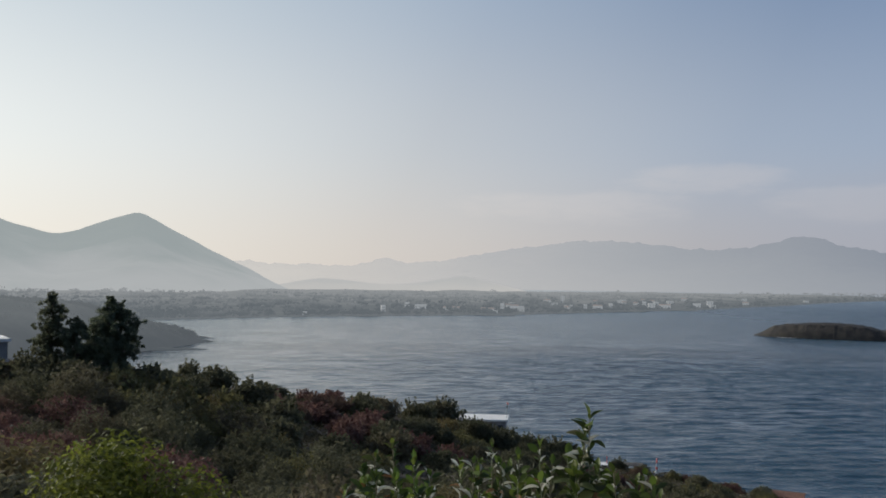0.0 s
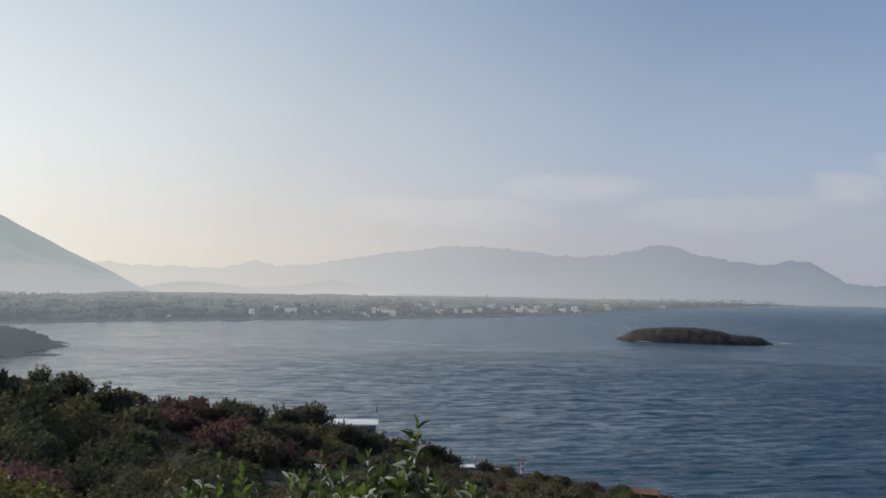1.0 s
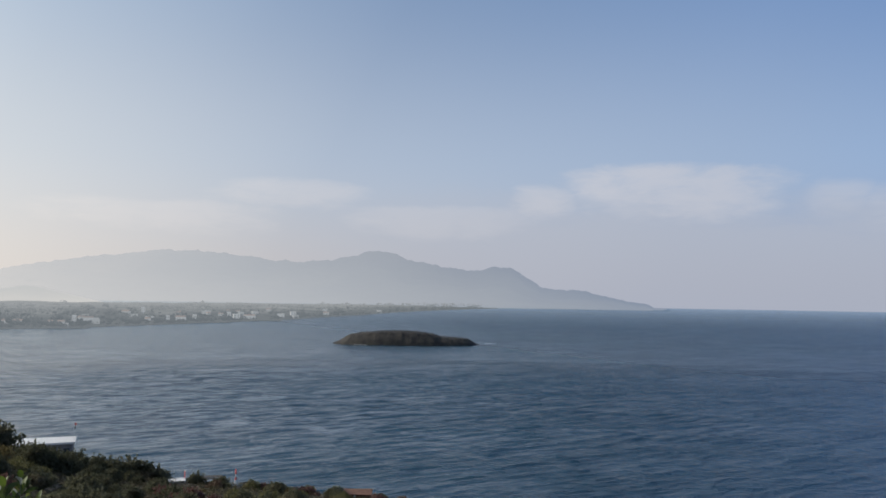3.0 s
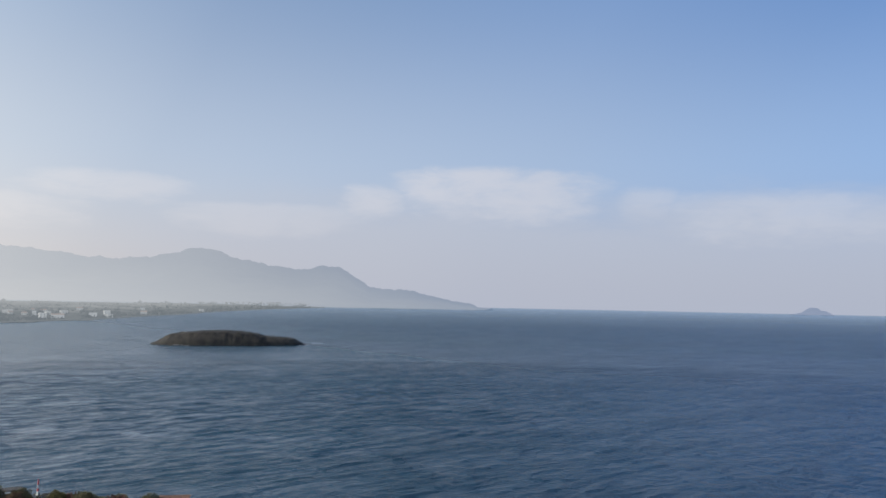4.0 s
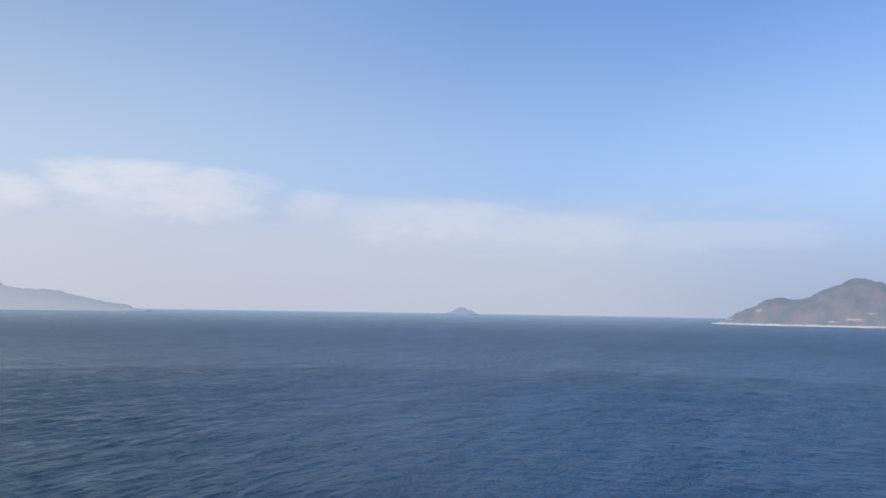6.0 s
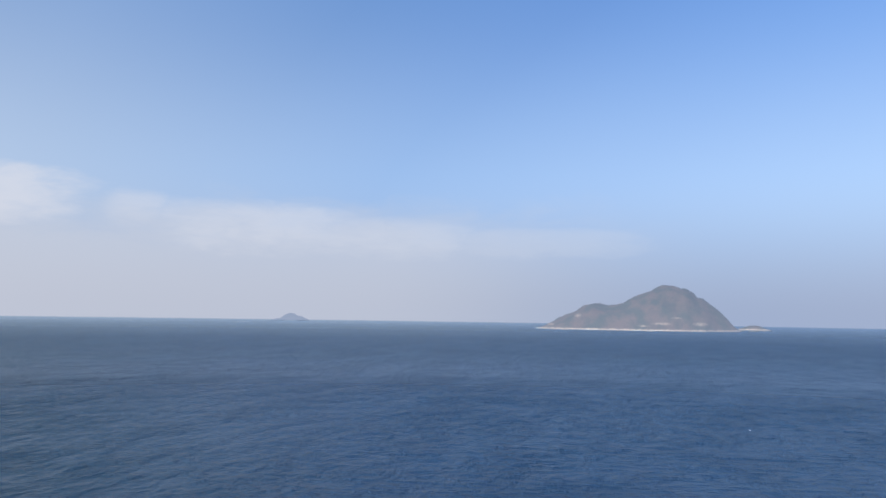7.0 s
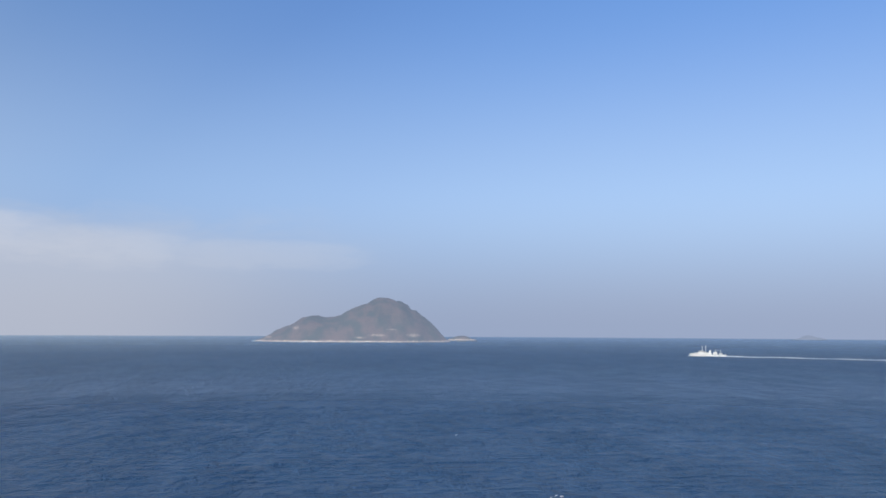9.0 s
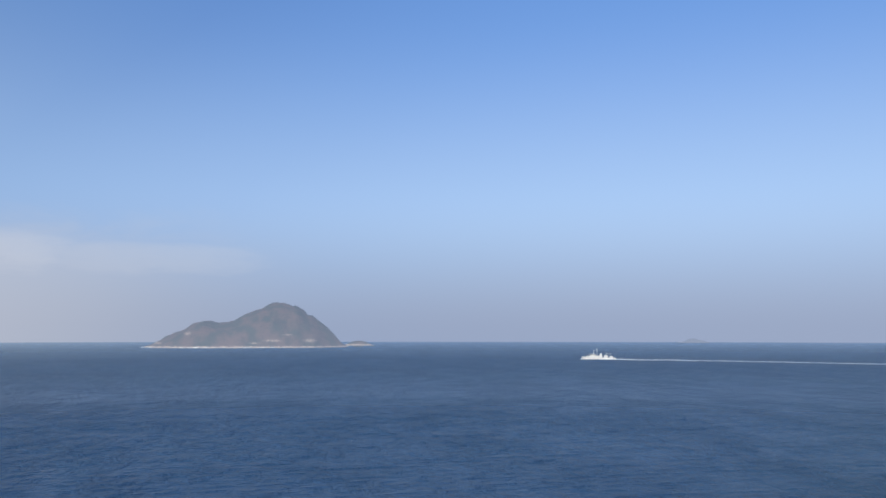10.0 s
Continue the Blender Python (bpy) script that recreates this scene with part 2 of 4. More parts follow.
M_OLIVE = foliage("olive_scrub_leaves", (.115, .112, .053), (.180, .168, .075), (.17, .125, .062), 0.42)
M_UNDER = foliage("dry_undergrowth", (.062, .060, .038), (.115, .100, .060), (.14, .105, .065), 0.4)
M_PINE = foliage("pine_needles", (.085, .105, .072), (.150, .172, .108), (.12, .12, .07), 0.5)
M_LEAF = foliage("broad_green_leaves", (.034, .062, .015), (.125, .195, .030), (.13, .13, .032), 0.42, 0.45, 0.3)
M_LEAFDARK = foliage("dark_glossy_leaves", (.024, .042, .014), (.058, .090, .024), (.075, .07, .028), 0.32, 0.5, 0.25)
# curled leaf backs; their pale colour also stands for glints on leaf edges
M_LEAFPALE = foliage("pale_leaf_backs_and_glints", (.50, .53, .44), (.72, .72, .62), (.48, .44, .34), 0.35, 0.5, 0.4)
M_LEAFRUST = foliage("withered_leaves", (.16, .07, .03), (.28, .15, .06), (.25, .16, .08), 0.35, 0.6, 0.2)
M_BRIGHT = foliage("bright_bush_leaves", (.034, .050, .015), (.20, .225, .038), (.20, .18, .045), 0.5, 0.5, 0.2)
M_WHITE = surface("white_paint", (.78, .78, .76), (.70, .70, .68), 1.5, 0.5, 0.1, 0.004, stain=(.55, .54, .5))
M_SHIP = surface("pale_grey_ship_paint", (.52, .54, .56), (.46, .48, .50), 0.4, 0.5, 0.1, 0.01, stain=(.36, .37, .38))
M_GREYWALL = surface("grey_render", (.22, .21, .21), (.28, .27, .26), 1.2, 0.85, 0.3, 0.01)
M_RED = surface("red_paint", (.55, .06, .05), (.48, .05, .045), 2.0, 0.5, 0.1, 0.003)
M_TILE = surface("terracotta", (.16, .085, .06), (.24, .13, .09), 1.5, 0.85, 0.6, 0.03)
M_DARKWOOD = surface("weathered_wood", (.07, .06, .05), (.12, .10, .085), 2.5, 0.85, 0.5, 0.01)
M_GLASS = surface("dark_window", (.03, .04, .05), (.04, .05, .06), 1.0, 0.15, 0.02, 0.001)
M_STEEL = surface("galvanised_steel", (.42, .43, .44), (.5, .5, .5), 3.0, 0.4, 0.1, 0.002, metal=0.8)
# far land, woods and houses: each glows with its share of painted-in haze
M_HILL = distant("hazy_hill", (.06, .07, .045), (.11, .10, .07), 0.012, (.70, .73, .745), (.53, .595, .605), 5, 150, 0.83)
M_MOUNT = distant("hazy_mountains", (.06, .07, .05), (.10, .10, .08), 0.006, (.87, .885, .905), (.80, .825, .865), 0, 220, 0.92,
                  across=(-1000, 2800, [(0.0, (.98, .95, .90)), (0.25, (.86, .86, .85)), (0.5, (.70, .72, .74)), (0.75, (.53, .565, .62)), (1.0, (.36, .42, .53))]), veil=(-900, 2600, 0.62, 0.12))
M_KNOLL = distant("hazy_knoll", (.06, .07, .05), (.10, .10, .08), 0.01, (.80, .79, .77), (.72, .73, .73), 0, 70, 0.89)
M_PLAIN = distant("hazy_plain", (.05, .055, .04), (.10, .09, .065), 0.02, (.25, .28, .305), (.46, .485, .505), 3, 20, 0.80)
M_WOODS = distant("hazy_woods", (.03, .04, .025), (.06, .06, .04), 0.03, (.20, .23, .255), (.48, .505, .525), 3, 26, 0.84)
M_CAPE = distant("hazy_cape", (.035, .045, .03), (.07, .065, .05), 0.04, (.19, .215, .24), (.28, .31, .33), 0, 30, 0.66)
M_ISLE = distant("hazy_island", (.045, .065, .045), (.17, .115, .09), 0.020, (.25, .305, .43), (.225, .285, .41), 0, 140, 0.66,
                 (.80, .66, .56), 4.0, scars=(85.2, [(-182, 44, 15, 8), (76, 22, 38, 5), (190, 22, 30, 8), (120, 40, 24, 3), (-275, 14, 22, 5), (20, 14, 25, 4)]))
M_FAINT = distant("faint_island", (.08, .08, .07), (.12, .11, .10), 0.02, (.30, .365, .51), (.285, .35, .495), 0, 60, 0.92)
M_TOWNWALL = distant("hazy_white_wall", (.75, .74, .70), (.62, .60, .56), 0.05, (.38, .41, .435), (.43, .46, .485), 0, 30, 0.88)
M_TOWNWHITE = distant("hazy_bright_wall", (.8, .79, .76), (.75, .73, .7), 0.05, (.44, .47, .495), (.46, .49, .51), 0, 30, 0.78)
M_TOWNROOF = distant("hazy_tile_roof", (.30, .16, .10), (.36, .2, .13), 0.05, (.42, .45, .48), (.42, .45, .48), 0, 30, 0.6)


# ---- mesh helpers ----
def polar(az, r):
    return r * math.sin(radians(az)), r * math.cos(radians(az))


def mesh(name, verts, faces, mat, smooth=True):
    me = bpy.data.meshes.new(name)
    me.from_pydata([tuple(v) for v in verts], [], [tuple(f) for f in faces])
    me.materials.append(mat)
    if smooth:
        me.polygons.foreach_set("use_smooth", [True] * len(me.polygons))
    me.update()
    return me


def quick_mesh(name, v, f, mat, smooth=True):
    """A mesh of quads from arrays."""
    me = bpy.data.meshes.new(name)
    v, f = np.asarray(v, np.float32), np.asarray(f, np.int32)
    me.vertices.add(len(v))
    me.vertices.foreach_set("co", v.ravel())
    me.loops.add(f.size)
    me.loops.foreach_set("vertex_index", f.ravel())
    me.polygons.add(len(f))
    me.polygons.foreach_set("loop_start", np.arange(len(f), dtype=np.int32) * 4)
    me.polygons.foreach_set("use_smooth", np.full(len(f), smooth))
    me.materials.append(mat)
    me.update(calc_edges=True)
    me.validate()
    return me


def grid_faces(n, m, closed=False):
    """Quads of a grid of n rows and m columns."""
    i, j = np.meshgrid(np.arange(n - 1), np.arange(m if closed else m - 1), indexing="ij")
    k = (j + 1) % m
    return np.stack([i * m + j, i * m + k, (i + 1) * m + k, (i + 1) * m + j], -1).reshape(-1, 4)


def part(name, data, parent, label="", at=None):
    ob = new(name, data)
    ob.parent = parent
    if at is not None:
        ob.matrix_basis = at
    if label:
        ob["label"] = label
    return ob


def thing(name, label, category, at, group="", kind=""):
    ob = new(name)
    ob.matrix_basis = at
    return tagged(ob, label, category, group, kind)


def bm_mesh(name, bm, mat, smooth=False):
    me = bpy.data.meshes.new(name)
    bmesh.ops.recalc_face_normals(bm, faces=bm.faces)
    bm.to_mesh(me)
    bm.free()
    me.materials.append(mat)
    if smooth:
        me.polygons.foreach_set("use_smooth", [True] * len(me.polygons))
    return me


def box(name, size, mat, bevel=0.02, at=(0, 0, 0)):
    """A bevelled box standing on its base at the given place."""
    bm = bmesh.new()
    bmesh.ops.create_cube(bm, size=1)
    bmesh.ops.scale(bm, vec=size, verts=bm.verts)
    bmesh.ops.translate(bm, vec=(at[0], at[1], at[2] + size[2] / 2), verts=bm.verts)
    if bevel:
        bmesh.ops.bevel(bm, geom=list(bm.edges), offset=bevel, segments=1, affect="EDGES")
    return bm_mesh(name, bm, mat)


def tube(name, path, radii, mat, sides=8):
    """A tapering tube through the points of a path."""
    pts = [Vector(p) for p in path]
    v, f = [], []
    for i, p in enumerate(pts):
        d = (pts[min(i + 1, len(pts) - 1)] - pts[max(i - 1, 0)]).normalized()
        a = d.orthogonal().normalized()
        b = d.cross(a)
        for k in range(sides):
            w = 2 * math.pi * k / sides
            v.append(p + (a * math.cos(w) + b * math.sin(w)) * radii[i])
    for i in range(len(pts) - 1):
        for k in range(sides):
            f.append((i * sides + k, i * sides + (k + 1) % sides, (i + 1) * sides + (k + 1) % sides, (i + 1) * sides + k))
    f.append(tuple(range(sides))[::-1])
    f.append(tuple(range((len(pts) - 1) * sides, len(pts) * sides)))
    return mesh(name, v, f, mat)


def flakes(centres, normals, sizes, rng, long=1.5, spread=0.9):
    """One small pointed leaf or leaf clump, a quad, at each centre, facing about along its normal."""
    n = len(centres)
    d = normals + rng.normal(0, spread, (n, 3))
    d /= np.linalg.norm(d, axis=1)[:, None] + 1e-9
    a = np.cross(d, rng.normal(0, 1, (n, 3)))
    a /= np.linalg.norm(a, axis=1)[:, None] + 1e-9
    b = np.cross(d, a)
    s = sizes[:, None]
    quad = np.stack([centres - a * s * long, centres - b * s + d * s * 0.2, centres + a * s * long,
                     centres + b * s + d * s * 0.2], 1)
    return quad.reshape(-1, 3), np.arange(n * 4).reshape(-1, 4)


def fbm(x, y, scale, octaves=4, z=0.0):
    """Smooth noise, -1 to 1, at each place of two arrays."""
    out = np.empty(x.size)
    for i, (a, b) in enumerate(zip(x.ravel(), y.ravel())):
        out[i] = noise.fractal((a * scale, b * scale, z), 1.0, 2.0, octaves)
    return out.reshape(x.shape)


def keyed(az, keys, w=0.6):
    """A soft curve through pairs of heading and value."""
    k = np.array(keys, float)
    f = np.interp
    return (f(az - w, k[:, 0], k[:, 1]) + f(az, k[:, 0], k[:, 1]) * 2 + f(az + w, k[:, 0], k[:, 1])) / 4


# ---- sea ----
def build_sea():
    rng = np.random.default_rng(5)
    az = np.concatenate([np.arange(-34, 130, 0.31), np.arange(130, 326, 4.0)])
    r, step = [160.0], 0.85
    while r[-1] < 4850:
        step = 0.85 if r[-1] < 430 else step * 1.016
        r.append(r[-1] + step)
    r = np.array(r)
    A, R = np.meshgrid(np.radians(az), r)
    x, y = R * np.sin(A), R * np.cos(A)
    z = np.zeros_like(x)
    open_sea = np.clip((np.degrees(A) - 42) / 36, 0, 1)
    open_sea = open_sea * open_sea * (3 - 2 * open_sea)
    spacing = np.gradient(r)[:, None]
    for k in range(34):                     # two families of wind waves: into the bay, and along the open coast
        outer = k >= 17
        length = 2.6 * 3.4 ** ((k % 17 + rng.uniform(0, 1)) / 17) ** 1.8
        turn = math.radians(rng.normal(14 if outer else 97, 10))
        c = 2 * math.pi / length
        drift = 1.5 * np.sin(x * rng.uniform(.006, .02) + y * rng.uniform(.006, .02) + rng.uniform(0, 6))
        phase = c * (x * math.cos(turn) + y * math.sin(turn)) + drift + rng.uniform(0, 6.3)
        crest = np.exp(2.6 * (np.cos(phase) - 1)) - 0.28                     # narrow crests, wide troughs
        seen = np.clip(1.7 - 2.4 * spacing / length, 0, 1)                   # short waves merge in the distance
        z += (0.0125 if outer else 0.0175) * length * min(1.0, 5.0 / length) ** 0.8 * seen * crest * (open_sea if outer else 1 - open_sea)
    z *= np.clip((3200 - R) / 1800, 0, 1) * np.interp(np.degrees(A), [-20, -6, 8, 35], [0.32, 0.5, 0.85, 1.0])
    v = np.stack([x, y, z], -1).reshape(-1, 3)
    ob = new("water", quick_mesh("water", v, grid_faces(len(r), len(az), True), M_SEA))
    return tagged(ob, "open blue-grey sea with small wind waves", "sea", kind="structure")


build_sea()


# ---- the near hillside ----
RIM = [(-90, -4), (-60, -4.5), (-28, -6.2), (-20, -6.5), (-14, -7.1), (-10, -7.8), (-5, -8.3), (0, -9.6), (5, -10.8),
       (10, -11.75), (15, -12.35), (19, -12.9), (23.5, -13.25), (26, -13.5), (32, -16.5), (60, -19), (140, -19)]
REACH = [(-90, 90), (-60, 90), (-28, 92), (-20, 100), (-14, 125), (-5, 165), (0, 182), (5, 198), (10, 192), (15, 183),
         (23.5, 168), (27, 160), (32, 128), (60, 108), (140, 108)]


def ground_height(az, r):
    """Height of the hillside at a heading and distance from the viewpoint (arrays)."""
    az = (np.asarray(az, float) + 200) % 360 - 200
    r = np.asarray(r, float)
    rim, reach = keyed(az, RIM), keyed(az, REACH)
    u = np.clip((reach - r) / (reach - 30), 0, 1)
    far = EYE + r * np.tan(np.radians(rim + (-19 - rim) * u ** 1.4))
    near = EYE - 1.6 - (1.6 + 30 * math.tan(radians(19)) - 3.2) * (np.clip(r, 0, 30) / 30) ** 1.05
    edge = EYE + reach * np.tan(np.radians(rim))
    fall = np.clip((r - reach) / (24 + edge * 1.8), 0, 1)
    z = np.where(r < 30, near, np.where(r < reach, far, edge + (-5 - edge) * (fall * fall * (3 - 2 * fall))))
    back = EYE - 1.6 + 9 * (1 - np.exp(-r / 70)) - 60 * np.clip((r - 260) / 320, 0, 1) ** 2
    side = np.clip((np.abs(az - 25) - 100) / 45, 0, 1)
    side = side * side * (3 - 2 * side)
    return z * (1 - side) + back * side


def ground_at(az, r):
    return float(ground_height(np.array([az]), np.array([r]))[0])


def build_hillside():
    az = np.concatenate([np.arange(-46, 60, 0.8), np.arange(60, 314, 5.0)])
    r = np.concatenate([np.linspace(0.002, 30, 27), np.linspace(32, 240, 105), np.linspace(250, 620, 30)])
    A, R = np.meshgrid(az, r)
    x, y = R * np.sin(np.radians(A)), R * np.cos(np.radians(A))
    z = ground_height(A, R) + fbm(x, y, 0.11, 4) * np.clip(R / 60, 0.06, 0.8)
    v = np.stack([x, y, z], -1).reshape(-1, 3)
    ob = new("ground", quick_mesh("ground", v, grid_faces(len(r), len(az), True), M_SOIL))
    return tagged(ob, "dry stony hillside soil falling to the shore", "ground", kind="structure")


build_hillside()


# ---- distant land ----
def ridge(name, label, category, mat, az0, az1, step, skyline, r_mid, front, behind, rough, scale, foot=-6.0, rows=26):
    """A range of hills: the skyline's angle at each heading stands at r_mid, and slopes fall before and behind it."""
    az = np.arange(az0, az1 + step, step)
    s = np.concatenate([np.linspace(-1, 0, rows), np.linspace(0, 1, 8)[1:]])
    A, S = np.meshgrid(az, s)
    R = r_mid + np.where(S < 0, S * front, S * behind)
    x, y = R * np.sin(np.radians(A)), R * np.cos(np.radians(A))
    crest = EYE + r_mid * np.tan(np.radians(skyline(A)))
    crest = np.maximum(crest, foot)
    shape = np.clip(1 - np.abs(S), 0, 1) ** 0.85
    n = fbm(x, y, scale, 5)
    gully = np.abs(fbm(x, y, scale * 0.6, 4, 7.3))
    z = foot + (crest - foot) * shape * (1 - 0.35 * gully * (1 - shape) * 2) + n * rough * np.clip((crest - foot) / 60, 0, 1)
    v = np.stack([x, y, z], -1).reshape(-1, 3)
    ob = new(name, quick_mesh(name, v, grid_faces(len(s), len(az)), mat))
    return tagged(ob, label, category, kind="structure")


def peaks(*cones):
    """A skyline of peaks: heading, angle, slope to the left, slope to the right; softly joined."""
    def line(A):
        e = [h - (np.sqrt((A - c) ** 2 + 0.16) - 0.2) * np.where(A < c, a, b) for c, h, a, b in cones]
        e = np.stack(e)
        return 0.25 * np.log(np.exp(e / 0.25).sum(0))
    return line


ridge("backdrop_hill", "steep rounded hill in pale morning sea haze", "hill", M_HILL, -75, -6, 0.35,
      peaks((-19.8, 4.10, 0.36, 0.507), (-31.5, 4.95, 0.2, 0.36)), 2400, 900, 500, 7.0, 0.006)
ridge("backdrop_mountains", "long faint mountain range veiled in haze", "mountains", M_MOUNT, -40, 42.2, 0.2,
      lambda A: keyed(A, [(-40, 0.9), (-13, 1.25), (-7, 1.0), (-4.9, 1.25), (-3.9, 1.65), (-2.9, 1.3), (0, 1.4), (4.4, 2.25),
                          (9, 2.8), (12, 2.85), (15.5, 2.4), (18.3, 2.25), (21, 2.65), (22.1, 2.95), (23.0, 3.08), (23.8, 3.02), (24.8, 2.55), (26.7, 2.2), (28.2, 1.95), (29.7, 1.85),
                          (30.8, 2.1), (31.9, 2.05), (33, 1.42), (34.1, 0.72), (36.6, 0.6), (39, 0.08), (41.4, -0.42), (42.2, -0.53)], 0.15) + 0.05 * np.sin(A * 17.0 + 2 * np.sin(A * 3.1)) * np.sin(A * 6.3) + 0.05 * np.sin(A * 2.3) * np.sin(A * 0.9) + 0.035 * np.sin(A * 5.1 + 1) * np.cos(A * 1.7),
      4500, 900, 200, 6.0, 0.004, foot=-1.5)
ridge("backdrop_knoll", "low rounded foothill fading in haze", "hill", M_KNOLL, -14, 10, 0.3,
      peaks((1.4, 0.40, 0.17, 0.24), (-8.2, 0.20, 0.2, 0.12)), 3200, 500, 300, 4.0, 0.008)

SHORE = [(-75, 820), (-30, 840), (-17.7, 873), (-9, 950), (3.7, 1048), (10, 1190), (17.2, 1430), (22, 1850), (27, 2700), (33, 3900), (40, 4400)]


def plain_height(az, r):
    d = r - keyed(az, SHORE)
    return np.where(d < 0, d * 0.05, np.minimum(1.2 + d * 0.022, 15 + d * 0.004))


def build_plain():
    az = np.arange(-75, 31.5, 0.5)
    d = np.array([-4, 0, 6, 20, 60, 120, 200, 300, 450, 600, 800, 1000])
    A, D = np.meshgrid(az, d.astype(float))
    R = np.minimum(keyed(A, SHORE) + D * np.clip((36 - A) / 20, 0.15, 1), 4700)
    x, y = R * np.sin(np.radians(A)), R * np.cos(np.radians(A))
    z = plain_height(A, R) + fbm(x, y, 0.012, 4) * np.clip(D / 60, 0, 2.5)
    z = np.where(D > 0, z * np.clip((31.5 - A) / 6, 0.05, 1), z)
    v = np.stack([x, y, z], -1).reshape(-1, 3)
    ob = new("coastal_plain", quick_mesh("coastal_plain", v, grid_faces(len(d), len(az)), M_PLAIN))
    return tagged(ob, "low hazy green coastal plain across the bay", "coast", kind="structure")


build_plain()


def mound(name, label, category, mat, az, r, half_w, half_d, profile, rough, scale, nx=110, ny=60, turn=0.0, kind="structure", cliff=0.6, plateau=1.0, ragged=0.10):
    """An island: profile(u) gives the crest's height for u from -1 to 1 along its length."""
    u, w = np.meshgrid(np.linspace(-1.12, 1.12, nx), np.linspace(-1.15, 1.15, ny))
    cx, cy = polar(az, r)
    a = radians(-az + turn)
    lx, ly = u * half_w, w * half_d
    x = cx + lx * math.cos(a) - ly * math.sin(a)
    y = cy + lx * math.sin(a) + ly * math.cos(a)
    n = fbm(x, y, scale, 5)
    plan = 1 - (np.abs(u) ** 2.6 + np.abs(w) ** 2.2) + n * ragged
    crest = profile(u)
    z = crest * np.clip(plan * plateau, 0, 1) ** cliff * (1 + 0.04 * n) + n * rough * np.clip(plan * 3, 0, 1)
    z = np.where(plan < 0, plan * 18, z)
    v = np.stack([x, y, z], -1).reshape(-1, 3)
    faces = grid_faces(ny, nx)
    faces = faces[(plan.ravel()[faces] > -0.01).any(1)]              # only what rises out of the water
    ob = new(name, quick_mesh(name, v, faces, mat))
    return tagged(ob, label, category, kind=kind)


def bumps(*rows):
    """A crest line from soft humps: middle, height, half width."""
    def f(u):
        return np.max(np.stack([h * np.exp(-np.abs((u - c) / w) ** 2.4) for c, h, w in rows]), 0)
    return f


mound("rocky_islet", "low dark brown rocky islet in the bay", "islet", M_ROCK, 25.0, 735, 63.5, 26,
      lambda u: np.interp(u, [-1.1, -0.95, -0.86, -0.76, -0.55, -0.33, -0.02, 0.24, 0.38, 0.45, 0.64, 0.80, 0.88, 0.95, 1.1], [1.0, 2.6, 4.8, 7.8, 9.4, 10.4, 10.8, 9.6, 8.0, 6.4, 5.8, 5.3, 3.6, 1.6, 0.5]),
      0.45, 0.22, 240, 100, cliff=0.55, plateau=2.6, ragged=0.02)
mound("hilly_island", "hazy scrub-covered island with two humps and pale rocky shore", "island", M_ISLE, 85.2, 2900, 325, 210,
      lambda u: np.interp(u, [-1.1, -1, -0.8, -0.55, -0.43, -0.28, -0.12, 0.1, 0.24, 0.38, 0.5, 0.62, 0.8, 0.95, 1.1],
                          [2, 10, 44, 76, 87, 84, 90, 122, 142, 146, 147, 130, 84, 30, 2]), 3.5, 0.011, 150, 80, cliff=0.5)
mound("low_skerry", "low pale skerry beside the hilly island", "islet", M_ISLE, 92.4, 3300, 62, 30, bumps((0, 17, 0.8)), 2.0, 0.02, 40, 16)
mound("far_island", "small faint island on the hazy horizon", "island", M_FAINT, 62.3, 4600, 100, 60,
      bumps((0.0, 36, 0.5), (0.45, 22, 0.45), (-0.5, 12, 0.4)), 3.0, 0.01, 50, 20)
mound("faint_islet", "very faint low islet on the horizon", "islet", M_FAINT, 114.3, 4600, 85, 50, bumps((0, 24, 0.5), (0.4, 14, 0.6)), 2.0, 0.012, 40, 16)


def build_cape():
    az = np.arange(-60, -15.4, 0.25)
    s = np.linspace(-1, 1, 34)
    A, S = np.meshgrid(az, s)
    tip = np.clip((-15.6 - A) / 5.0, 0, 1)
    mid_r = keyed(A, [(-60, 500), (-28, 490), (-24.5, 520), (-20.5, 560), (-14.5, 572)])
    half = 14 + 70 * tip ** 0.8
    R = mid_r + S * half
    x, y = R * np.sin(np.radians(A)), R * np.cos(np.radians(A))
    top = keyed(A, [(-60, 34), (-28, 29), (-25, 27), (-22.5, 24), (-20, 15), (-17.5, 9), (-16.6, 6), (-15.8, 2.0), (-15.4, 0.2)])
    n = fbm(x, y, 0.035, 5)
    z = top * np.clip(1 - np.abs(S) ** 2.2, 0, 1) ** 0.7 - 0.8 + n * (0.6 + top * 0.08)
    v = np.stack([x, y, z], -1).reshape(-1, 3)
    ob = new("headland", quick_mesh("headland", v, grid_faces(len(s), len(az)), M_CAPE))
    return tagged(ob, "dark wooded headland running down to shore rocks", "headland", kind="structure")


build_cape()
mound("shore_spit", "flat dark rocks awash off the headland", "rocks", M_CAPE, -17.9, 503, 24, 3.5, bumps((0.0, 1.2, 0.9)), 0.4, 0.2, 40, 12)
mound("shore_spit", "flat dark rocks awash off the headland", "rocks", M_CAPE, -16.2, 600, 14, 3.5, bumps((0.0, 1.6, 0.8)), 0.5, 0.2, 40, 12)
mound("shore_spit", "flat dark rocks awash off the headland", "rocks", M_CAPE, -15.7, 566, 8, 3.0, bumps((-0.4, 2.2, 0.4), (0.3, 1.4, 0.4)), 0.6, 0.3, 30, 12)


